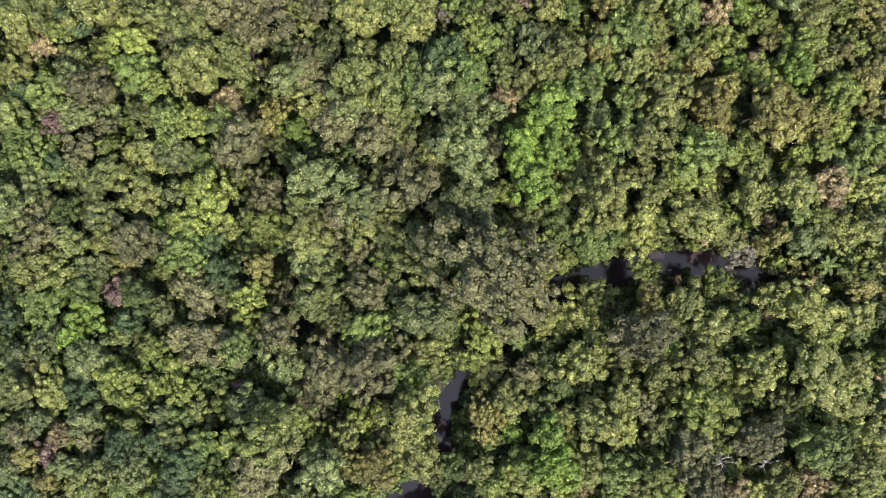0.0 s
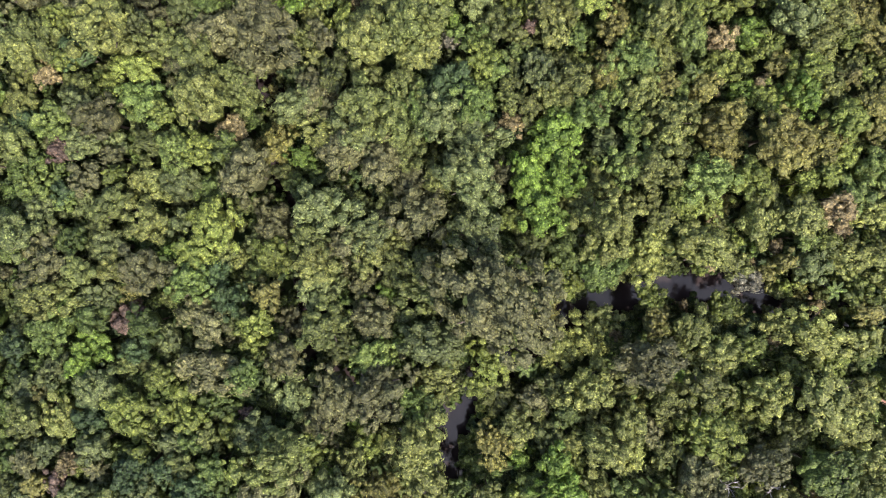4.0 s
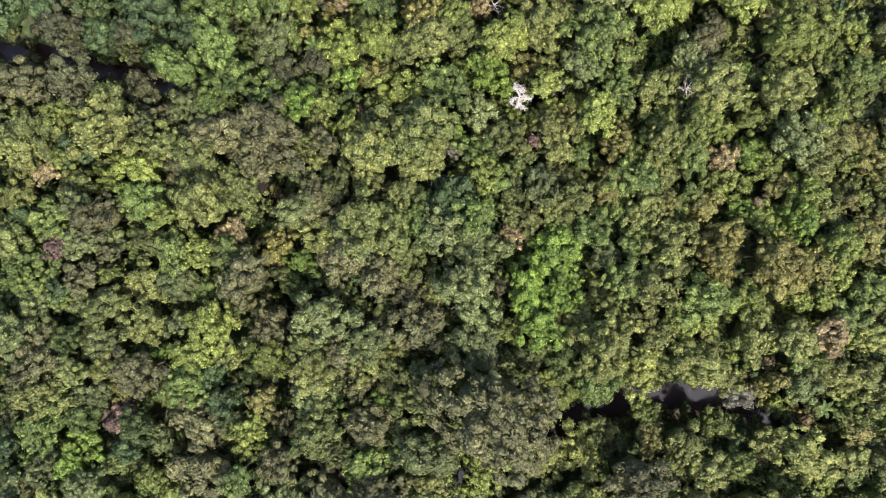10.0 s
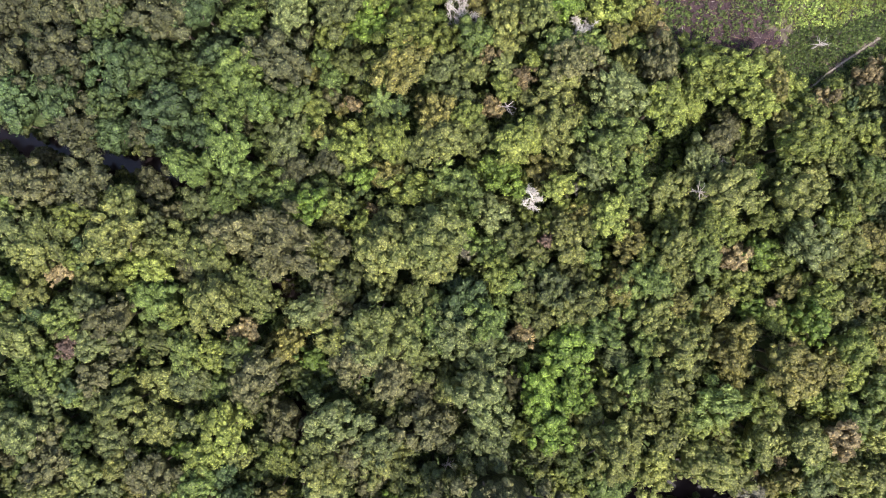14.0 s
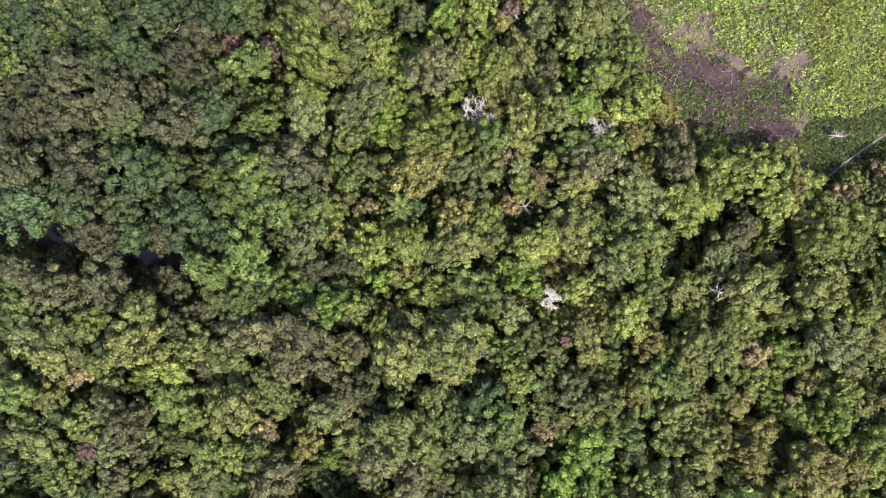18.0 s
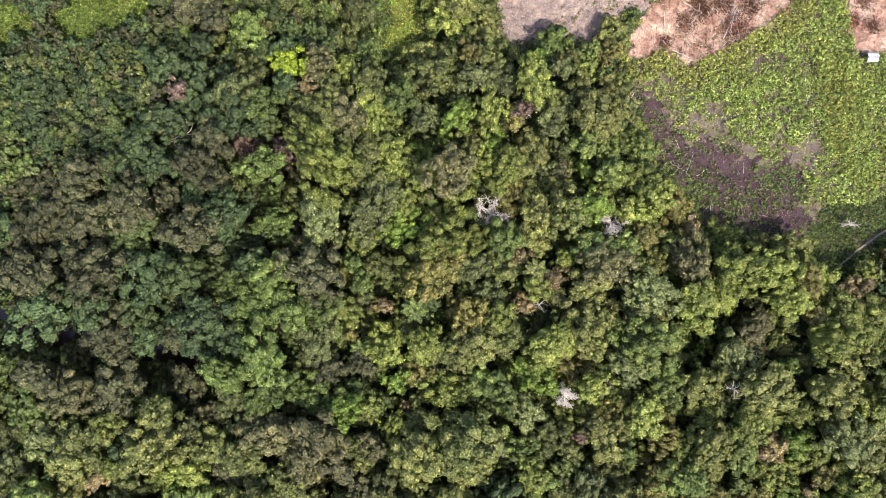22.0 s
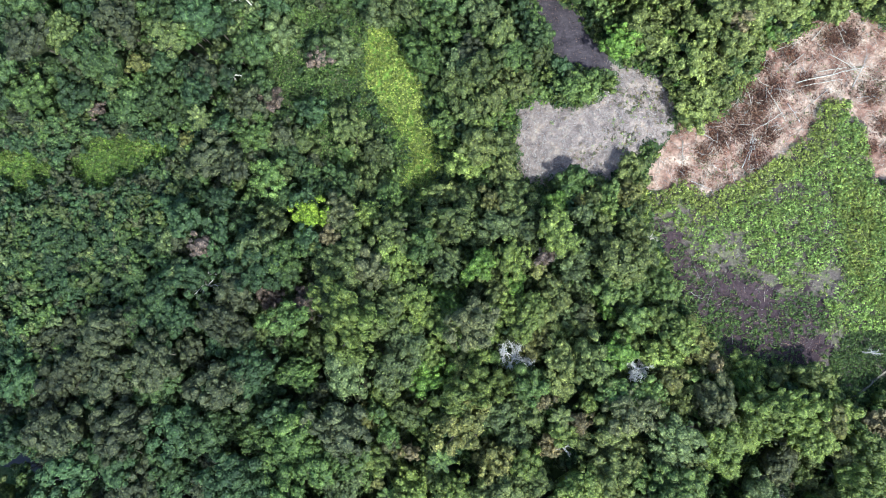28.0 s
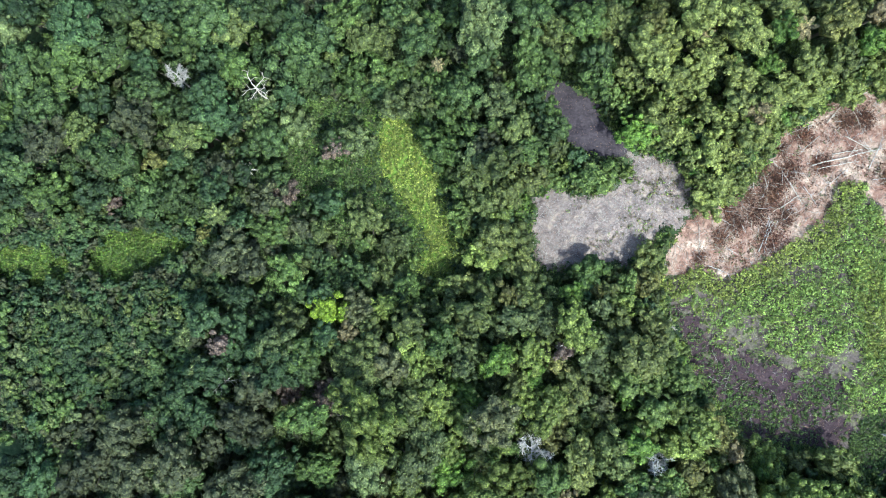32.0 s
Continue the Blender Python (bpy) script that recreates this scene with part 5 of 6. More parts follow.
taken = [(x, y, r) for x, y, r, *_ in STANDING]
grid = {}
for x, y, r in taken:
    grid.setdefault((int(x // 12), int(y // 12)), []).append((x, y, r))
X0, X1, Y0, Y1 = -116, 106, -68, 206
for r0, tries in ((5.2, 1200), (3.8, 4000), (2.7, 12000), (2.0, 16000), (1.5, 16000)):
    px, py = rng.uniform(X0, X1, tries), rng.uniform(Y0, Y1, tries)
    pr = r0 * rng.uniform(0.85, 1.2, tries)
    ok = free_of_clearings(px, py, r0 * 0.95) & ~inside(px, py, BUSHY)
    for x, y, r in zip(px[ok], py[ok], pr[ok]):
        cx, cy = int(x // 12), int(y // 12)
        near = (q for i in (-1, 0, 1) for j in (-1, 0, 1) for q in grid.get((cx + i, cy + j), ()))
        if all((x - a) ** 2 + (y - b) ** 2 > (0.68 * (r + c)) ** 2 for a, b, c in near):
            grid.setdefault((cx, cy), []).append((x, y, r))
            shares = [0.22, 0.2, 0.2, 0.14, 0.1, 0.09, 0.05]
            # In the west, codes d and u put shade into the leaf colours.
            colour = rng.choice(list("deudgek" if x < 15 and y > 135 + 25 * (x > -30) else "duudduk" if x + 10 * rng.normal() < -38 and y + 6 * rng.normal() > 66 else "snycysl" if x > 22 and y > 140 else "ymgyklo" if x > -15 and y > 95 else "nynmkct" if x > 20 else "gymgool" if x > -40 and 45 < y < 95 else "ogmgkob"), p=shares)
            top = on_map(HEIGHTS, x, y) + (6.0 + 1.25 * r + rng.uniform(-1.2, 1.2)) * on_map(TALL, x, y)
            top = max(top, on_map(HEIGHTS, x, y) + 1.3 * r + 0.5)
            JOINED.append((x, y, r, top, str(colour), ("clump", "clump", "dome", "loose")[rng.integers(4)]))
# Shrubs and saplings that show in the gaps of the canopy.
px, py = rng.uniform(X0, X1, 26000), rng.uniform(Y0, Y1, 26000)
ok = free_of_clearings(px, py, 1.3)
for x, y in zip(px[ok], py[ok]):
    cx, cy = int(x // 12), int(y // 12)
    near = [q for i in (-1, 0, 1) for j in (-1, 0, 1) for q in grid.get((cx + i, cy + j), ())]
    if all((x - a) ** 2 + (y - b) ** 2 > (0.56 * c + 0.2) ** 2 for a, b, c in near):
        r = rng.uniform(1.2, 2.1)
        grid.setdefault((cx, cy), []).append((x, y, 1.2))
        JOINED.append((x, y, r, on_map(HEIGHTS, x, y) + max(r, rng.uniform(4.5, 8.5) * (0.25 + 0.75 * float(smooth01(on_map(ROOM, x, y) / 7)))), str(rng.choice(list("dggok"))), "bush"))
px, py = rng.uniform(-130, -74, 2600), rng.uniform(104, 153, 2600)
ok = inside(px, py, BUSHY) & ~inside(px, py, MEADOW) & ~inside(px, py, MEADOW_WEST)
for x, y in zip(px[ok][:900], py[ok][:900]):
    JOINED.append((x, y, rng.uniform(0.9, 1.9), on_map(HEIGHTS, x, y) + rng.uniform(3.0, 6.5), str(rng.choice(list("ddueud"))), "bush"))
for hollow, most, high, hues in ((SHADY, 110, (2.5, 6.5), "glgyd"), (DELL, 70, (1.6, 4.0), "ggdly"), (GLADE, 90, (1.0, 3.0), "ggegd"), (MEADOW, 14, (0.8, 1.8), "glyg"), (MEADOW_WEST, 20, (0.8, 1.8), "glyg"), (REGROWTH, 330, (2.5, 8.0), "lyssn")):
    px, py = rng.uniform(min(q[0] for q in hollow), max(q[0] for q in hollow), 700), rng.uniform(min(q[1] for q in hollow), max(q[1] for q in hollow), 700)
    ok = inside(px, py, hollow) & ~inside(px, py, STRIP)
    for x, y in zip(px[ok][:most], py[ok][:most]):
        JOINED.append((x, y, rng.uniform(0.7, 1.6), on_map(HEIGHTS, x, y) + rng.uniform(*high), str(rng.choice(list(hues))), "bush"))
codes = list(LEAF)
vs, fs, ms, ns, tones, n = [], [], [], [], [], 0
for x, y, r, top, colour, form in JOINED:
    radius, (v, f, vn) = CROWNS["B" if form == "bush" else size_of(r), "clump" if form == "bush" else form][rng.integers(4)]
    k, a, foot = r / radius, rng.uniform(0, 6.28), on_map(HEIGHTS, x, y)
    turn = np.array([[math.cos(a), math.sin(a), 0], [-math.sin(a), math.cos(a), 0], [0, 0, 1]])
    base = top - DEEP[form] * r
    tv, tf = tube([(x, y, foot - 0.1), (x + 0.1, y, (foot + base) / 2), (x, y, base + 0.3 * r)], [0.10 * r ** 0.7, 0.07 * r ** 0.7, 0.04 * r ** 0.7], 5)
    e = rng.uniform(-0.14, 0.14)
    vs += [(v * (1 + e, 1 - e, rng.uniform(0.9, 1.2))) @ turn * k + (x, y, base), tv]
    ns += [vn @ turn, unit(tv - (x, y, 0) - tv * (0, 0, 1))]
    fs += [f + n, tf + n + len(v)]
    tones += [np.full(len(f), rng.uniform(-0.5, 0.5)), np.zeros(len(tf))]
    ms += [np.full(len(f), codes.index(colour)), np.full(len(tf), len(codes))]
    n += len(v) + len(tv)
print("joined trees", len(JOINED), "faces", sum(map(len, fs)), "standing", len(STANDING))
me = mesh_of("forest_trees", np.concatenate(vs), np.concatenate(fs), [LEAF[c] for c in codes] + [BARK], np.concatenate(ms), normals=np.concatenate(ns))
me.attributes.new("tone", "FLOAT", "FACE").data.foreach_set("value", np.concatenate(tones).astype(np.float32))
tagged(new("forest_trees", me), "dense mixed rainforest of many smaller green crowns", "forest", kind="stuff")


# ---- low growth of the clearings ----
def plants(polygon, count, colours, heights, spread, sprays, leaf, seed, keep=None, edge=0.0):
    """Many small plants over an area: rosettes of leaf sprays, joined."""
    g = np.random.default_rng(seed)
    px, py = np.array(polygon).T
    x, y = g.uniform(px.min() - 2, px.max() + 2, count), g.uniform(py.min() - 2, py.max() + 2, count)
    ok = inside(x, y, polygon) | (line_distance(x, y, polygon, True) < edge)
    if keep is not None:
        ok &= keep(x, y, g)
    x, y = x[ok], y[ok]
    z = ground_z(x, y) + 0.15
    n = len(x)
    if n == 0:
        return np.zeros((0, 3)), np.zeros((0, 3), int), np.zeros(0, int)
    size = g.uniform(0.55, 1.55, n)
    tone = g.integers(0, len(colours), n)
    d = unit(g.normal(size=(n, sprays, 3)) * (1, 1, 0.6) + (0, 0, 0.55))
    d[..., 2] = np.abs(d[..., 2])
    places = np.stack([x, y, z], 1)[:, None] + d * (size * spread)[:, None, None] * (1, 1, 0.5) + np.stack([0 * x, 0 * x, g.uniform(*heights, n)], 1)[:, None]
    sizes = np.repeat(size, sprays) * leaf * g.uniform(0.7, 1.3, n * sprays)
    v, f = tufts(places.reshape(-1, 3), d.reshape(-1, 3) * (1, 1, 0.8) + (0, 0, 0.35), sizes, g, 0.35, 0.36)
    m = np.repeat(tone, sprays)
    return v, f, np.concatenate([m, m])


def growth(name, pieces, colours, label, category):
    vs, fs, ms, n = [], [], [], 0
    for v, f, m in pieces:
        vs.append(v)
        fs.append(f + n)
        ms.append(m)
        n += len(v)
    me = mesh_of(name, np.concatenate(vs), np.concatenate(fs), [LEAF[c] for c in colours], np.concatenate(ms))
    return tagged(new(name, me), label, category, kind="stuff")


# The corner of the field with the footpath; its shade is in the dark weed colours.
CORNER = [(72.5, 97), (77, 103), (84, 103), (94, 106), (112, 110), (112.7, 103.9), (97.4, 98.1), (88.2, 93.5), (80.1, 88), (75, 88.4), (72, 92.5)]
# Places in the field where the crop has failed and the brown soil shows: centre and reach.
FAILED = [(52, 119.8, 4.5), (46.5, 122, 2.5), (63.6, 126.2, 4), (71.4, 121.7, 4.5), (58.4, 114.6, 5), (68.8, 114, 5), (59.7, 136, 2.5), (77, 108, 3), (74, 116, 3), (64, 119, 3.5)]


def unburnt(x, y, g):
    patchy = wobble(x, y, 0.20, 3) + 0.8 * wobble(x, y, 0.47, 1) + 0.6 * wobble(x, y, 1.1, 6) + 0.030 * (x - 60) + 0.025 * (y - 122)
    for fx, fy, reach in FAILED:
        patchy = patchy - 0.75 * np.exp(-((x - fx) ** 2 + (y - fy) ** 2) / reach**2)
    thin = patchy - 0.6 * np.exp(-line_distance(x, y, BURNT, True) / 5) + g.normal(size=x.shape) * 0.55
    return ~inside(x, y, BURNT) & (~inside(x, y, DRY_GRASS) | (g.random(x.shape) < 0.3)) & (thin > -0.80) & ~inside(x, y, BANK) & ~inside(x, y, CORNER) & ~inside(x, y, BROWN) & ~inside(x, y, SIDE)


def unfailed(x, y, g):
    weedy = wobble(x, y, 0.9, 2) + g.normal(size=x.shape) * 0.7
    for fx, fy, reach in FAILED:
        weedy = weedy - 0.8 * np.exp(-((x - fx) ** 2 + (y - fy) ** 2) / reach**2)
    return ~inside(x, y, BURNT) & ~inside(x, y, CORNER) & ~inside(x, y, BROWN) & ~inside(x, y, SIDE) & (weedy > -0.6)


growth("crop_plants", [plants(FIELD, 23000, "ffymf", (0.2, 1.1), 0.48, 9, 0.35, 11, unburnt)], "ffymf", "bright green leafy crop plants standing in a weedy field", "crop plants")
growth("field_weeds", [plants(FIELD, 15000, "fhymh", (0.0, 0.3), 0.34, 6, 0.32, 12, unfailed)], "fhymh", "short yellowish weeds between the crop plants", "weeds")
EAST_FIELD = [(73, 140), (78, 150), (86, 147), (100, 140), (110, 130), (110, 110), (97, 106), (86, 104), (80, 110), (76, 120)]
growth("dry_grass", [plants(DRY_GRASS, 1800, "hhch", (0.15, 0.5), 0.34, 7, 0.36, 51, edge=1.2), plants(EAST_FIELD, 5200, "hhsh", (0.3, 1.0), 0.40, 7, 0.36, 55, lambda x, y, g: ~inside(x, y, SIDE) & (wobble(x, y, 0.5, 4) + g.normal(size=x.shape) * 0.6 > -0.3))], "hhsh", "yellowish dry grass at the field's path", "grass")
growth("sprouting_plants", [plants(BURNT, 9000, "gge", (0.05, 0.5), 0.34, 7, 0.32, 13, lambda x, y, g: wobble(x, y, 0.35, 5) + 0.5 * wobble(x, y, 0.9, 2) - 0.015 * (y - 105) + g.normal(size=x.shape) * 0.7 > 0.1)], "gge", "scattered green sprouts on burnt soil", "sprouts")
growth("long_grass", [plants(STRIP, 6000, "hhy", (0.1, 0.6), 0.36, 7, 0.36, 14, edge=0.8), plants(GRASSY, 2500, "ycg", (0.1, 0.6), 0.34, 7, 0.36, 16, edge=1.0)], "hhy", "yellow-green tussocks of long grass", "grass")
growth("meadow_grass", [plants(MEADOW, 6000, "ylgl", (0.2, 0.9), 0.36, 6, 0.34, 15, edge=2.5), plants(MEADOW_WEST, 6000, "ylgl", (0.2, 0.9), 0.36, 6, 0.34, 41, edge=2.5)], "ylgl", "tall green grass and herbs of a small meadow", "grass")
growth("glade_shrubs", [plants(GLADE, 7500, "gege", (0.2, 1.2), 0.6, 9, 0.34, 17, lambda x, y, g: ~inside(x, y, STRIP), 2.0), plants(DELL, 2500, "ddg", (0.2, 1.4), 0.6, 10, 0.46, 18, edge=2.0), plants(SHADY, 2600, "ddg", (0.2, 1.4), 0.6, 10, 0.46, 19, edge=2.0)], "geug", "low tangled green shrubs and creepers", "shrubs")


def fringe(polygon, count, seed, width=3.2, colours="gyld"):
    def near(x, y, g):
        away, within = line_distance(x, y, polygon, True), inside(x, y, polygon)
        for other in (GREY, PURPLE, BROWN, SIDE, FIELD):
            if other is not polygon:
                away = np.where(inside(x, y, other) | (line_distance(x, y, other, True) < 1.5), 99, away)
        return np.where(within, away < 0.45 * width * g.random(x.shape) ** 2, away < width)

    return plants(polygon, count, colours, (0.1, 1.3), 0.6, 9, 0.46, seed, near, width)


growth("fringe_shrubs", [fringe(GREY, 3600, 21), fringe(PURPLE, 1500, 22, 1.6), fringe(EAST, 600, 25), fringe(STRIP, 2600, 54, 3.2, "gdlg")], "gyld", "ragged green shrubs along the clearings' edges", "shrubs")
growth("bank_weeds", [fringe(BROWN, 7500, 23, 2.6, "fhyg"), fringe(FIELD, 12000, 24, 3.2, "fhyg")], "fhyg", "bright weeds and grass on the field's banks", "weeds")
# Dark greens paint the corner's shade into the weeds.
growth("corner_weeds", [plants(CORNER, 9000, "gegg", (0.05, 0.4), 0.38, 8, 0.34, 62, lambda x, y, g: line_distance(x, y, TRAIL) > 0.6)], "gegg", "low weeds in a corner of the field, coloured dark green for its shade", "weeds")
growth("bank_grass", [plants(BANK, 5600, "hshs", (0.4, 1.1), 0.40, 8, 0.36, 61, edge=0.9)], "hshs", "pale yellow-green grass on the bank between slash and field", "grass")
growth("fallen_leaves", [plants(BROWN, 9000, "rbr", (0.0, 0.25), 0.4, 6, 0.26, 52, lambda x, y, g: wobble(x, y, 0.3, 6) + 0.6 * wobble(x, y, 0.8, 2) + g.normal(size=x.shape) * 0.4 > 0.35), plants(SIDE, 1500, "rbr", (0.0, 0.25), 0.4, 6, 0.26, 53, lambda x, y, g: wobble(x, y, 0.4, 6) + g.normal(size=x.shape) * 0.4 > 0.4)], "rbr", "dry red-brown leaves strewn over the slash", "dry leaves")
growth("dry_weeds", [plants(GREY, 2600, "btk", (0.05, 0.35), 0.3, 6, 0.28, 26, lambda x, y, g: wobble(x, y, 0.45, 2) + 0.06 * (x - 22) + g.normal(size=x.shape) * 0.5 > 0.45), plants(BROWN, 1600, "tbf", (0.05, 0.3), 0.3, 6, 0.28, 27, lambda x, y, g: wobble(x, y, 0.35, 4) + g.normal(size=x.shape) * 0.5 > 0.9)], "btf", "sparse dry weeds on bare ground", "weeds")


# ---- dry litter of the clearings ----
def twigs(polygon, count, length, thick, seed, lift=0.2):
    g = np.random.default_rng(seed)
    px, py = np.array(polygon).T
    x, y = g.uniform(px.min(), px.max(), count), g.uniform(py.min(), py.max(), count)
    ok = inside(x, y, polygon)
    x, y = x[ok], y[ok]
    n = len(x)
    grain = 2.2 * wobble(x, y, 0.11, 4) + g.normal(size=n) * 0.8
    half = g.uniform(0.35, 1.0, n) * length / 2
    d = np.stack([np.cos(grain), np.sin(grain), g.normal(size=n) * 0.12], 1) * half[:, None]
    c = np.stack([x, y, ground_z(x, y) + lift + g.uniform(0, 0.25, n)], 1)
    s = unit(np.cross(d, (0, 0, 1.0))) * thick * g.uniform(0.5, 1.2, (n, 1))
    u = np.array([0, 0, 1.0]) * thick
    v = np.stack([c - d - s, c - d + s, c - d + u * 1.6, c + d - s * 0.4, c + d + s * 0.4, c + d + u * 0.8], 1).reshape(-1, 3)
    k = np.arange(n)[:, None] * 6
    f = np.concatenate([k + t for t in ([0, 3, 5], [0, 5, 2], [1, 2, 5], [1, 5, 4], [0, 2, 1], [3, 4, 5], [0, 1, 4], [0, 4, 3])])
    return v, f


def litter(name, pieces, mats, label, category):
    vs, fs, ms, n = [], [], [], 0
    for (v, f), m in pieces:
        vs.append(v)
        fs.append(f + n)
        ms.append(np.full(len(f), m))
        n += len(v)
    return tagged(new(name, mesh_of(name, np.concatenate(vs), np.concatenate(fs), mats, np.concatenate(ms))), label, category, kind="stuff")


litter("slash_twigs", [(twigs(BROWN, 9000, 1.6, 0.035, 31), 0), (twigs(BROWN, 2600, 2.2, 0.03, 32), 1), (twigs(BROWN, 1000, 3.2, 0.05, 33, 0.3), 2), (twigs(SIDE, 1600, 1.5, 0.035, 42), 0), (twigs(SIDE, 500, 2.0, 0.04, 43), 2)], [BROWN_WOOD, DEAD_WOOD, PALE_WOOD], "dry brown slash and twigs strewn over cleared ground", "slash")
litter("dry_stubble", [(twigs(GREY, 5000, 0.9, 0.03, 34, 0.14), 0), (twigs(GREY, 1500, 1.1, 0.03, 35, 0.14), 1), (twigs(PURPLE, 500, 0.7, 0.02, 36), 1)], [DEAD_WOOD, BROWN_WOOD], "grey dry stalks lying on bare ground", "stubble")
litter("charred_sticks", [(twigs(BURNT, 1200, 1.3, 0.03, 37, 0.26), 0), (twigs(FIELD, 1500, 1.3, 0.03, 38, 0.2), 1), (twigs(FIELD, 5000, 0.8, 0.025, 39, 0.14), 1)], [BROWN_WOOD, DEAD_WOOD], "thin dry sticks on the burnt soil and field", "sticks")
trail = ribbon("field_track", TRAIL, 0.22, 0.0, TRACK, "narrow worn footpath along the field's edge")
trail["category"] = "path"
for vert in trail.data.vertices:
    vert.co.z = float(ground_z(vert.co.x, vert.co.y)) + 0.32


# ---- palms, dead trees, logs ----
def frond_mesh(bend, seed):
    g = np.random.default_rng(seed)
    s = np.linspace(0, 1, 9)
    rib = np.c_[s * (1 - 0.12 * bend * s), 0 * s, 0.28 * s - bend * 0.62 * s**2]
    pieces = [tube(rib, 0.016 * (1 - 0.8 * s), 4)]
    vs, fs = [], []
    for i, t in enumerate(np.linspace(0.12, 0.99, 20)):
        base = np.array([np.interp(t, s, rib[:, k]) for k in range(3)])
        reach = 0.17 * math.sin(math.pi * (0.12 + 0.86 * t)) ** 0.6 + 0.03
        for side in (-1, 1):
            tip = base + (0.45 * reach, side * reach, -0.30 * reach + g.uniform(-0.03, 0.03))
            w = np.array([0.020, 0, 0.0])
            k = len(vs)
            mid = (base + tip) / 2 + (0, 0, 0.02)
            vs += [base - w, base + w, mid + w * 1.3, mid - w * 1.3, tip]
            fs += [(k, k + 1, k + 2), (k, k + 2, k + 3), (k + 3, k + 2, k + 4)]
    pieces.append((np.array(vs), np.array(fs)))
    return mesh_of("frond", *joined(pieces), [LEAF["g"]])


FRONDS = [frond_mesh(b, 60 + i) for i, b in enumerate((0.55, 0.9, 1.25))]


def palm_tree(x, y, top, r, colour):
    """A palm: a slim ringed trunk and a star of arching fronds, each one a part."""
    foot = float(ground_z(x, y)) - 0.1
    word = {"t": "dry brown", "b": "dark brownish", "w": "pale straw-coloured"}.get(colour, "green")
    palm = thing("palm_tree", f"slender palm with a star of arching {word} fronds", "palm", "palms in the forest", (x, y, foot))
    trunk = part("trunk", TRUNKS[1], palm)
    trunk.scale = (0.35 * (top - foot), 0.35 * (top - foot), top - foot)
    for i in range(12):
        f = part("frond", FRONDS[i % 3], palm)
        f.location = (0, 0, top - foot)
        f.rotation_euler = (0, -0.5 + 0.35 * (i % 3), i * 2.399)
        f.scale = (r, r, r)
        f.material_slots[0].link = "OBJECT"
        f.material_slots[0].material = LEAF[colour]
    return palm


def branch_path(start, way, length, g, steps=6):
    pts, p, d = [np.array(start, float)], np.array(start, float), np.array(way, float)
    for _ in range(steps):
        d = unit(d + g.normal(size=3) * 0.22)
        p = p + d * length / steps
        pts.append(p)
    return np.array(pts)


def dead_tree(x, y, top, r, mat, twiggy=False):
    """A bare tree: trunk and forked limbs, each limb a part, with or without a haze of pale twigs."""
    g = np.random.default_rng(int(abs(x) * 97 + abs(y) * 13))
    foot = float(ground_z(x, y)) - 0.1
    h = top - foot
    word = "with many fine pale twigs" if twiggy else "with a few bare forked limbs"
    tree = thing("dead_tree", f"bleached dead tree standing {word}", "dead tree", "dead trees in the forest", (x, y, foot))
    stem = branch_path((0, 0, 0), (0.02, 0.02, 1), h * 0.82, g, 6)
    stem[:, :2] *= 0.3
    part("trunk", mesh_of("trunk", *tube(stem, np.linspace(0.26, 0.12, 7), 7), [mat]), tree)
    fine = []
    for i in range(8 if twiggy else 6):
        a, up = i * 2.399, g.uniform(0.15, 0.6)
        start = stem[-1] - (0, 0, g.uniform(0, 0.16) * h)
        path = branch_path(start, (math.cos(a), math.sin(a), up), r * g.uniform(0.8, 1.2), g)
        sides = []
        for j in range(4):
            k = 2 + j
            side = branch_path(path[k], unit(path[k] - path[k - 1]) + g.normal(size=3) * 0.7, r * g.uniform(0.3, 0.55), g, 4)
            sides.append(side)
            fine.append(side[-1])
            fine.append(side[2])
        limb = part("limb", mesh_of("limb", *tube(path, np.linspace(0.13, 0.035, 7), 5), [mat]), tree)
        for side in sides:
            part("side_branch", mesh_of("side_branch", *tube(side, np.linspace(0.06, 0.02, 5), 4), [mat]), limb)
    if twiggy:
        sprigs = []
        for p in fine:
            for _ in range(9):
                sprigs.append(tube(branch_path(p, g.normal(size=3) + (0, 0, 0.4), r * 0.34, g, 3), np.linspace(0.055, 0.02, 4), 3))
        part("twig_mass", mesh_of("twig_mass", *joined(sprigs), [mat]), tree, "fine bare twigs")
    return tree


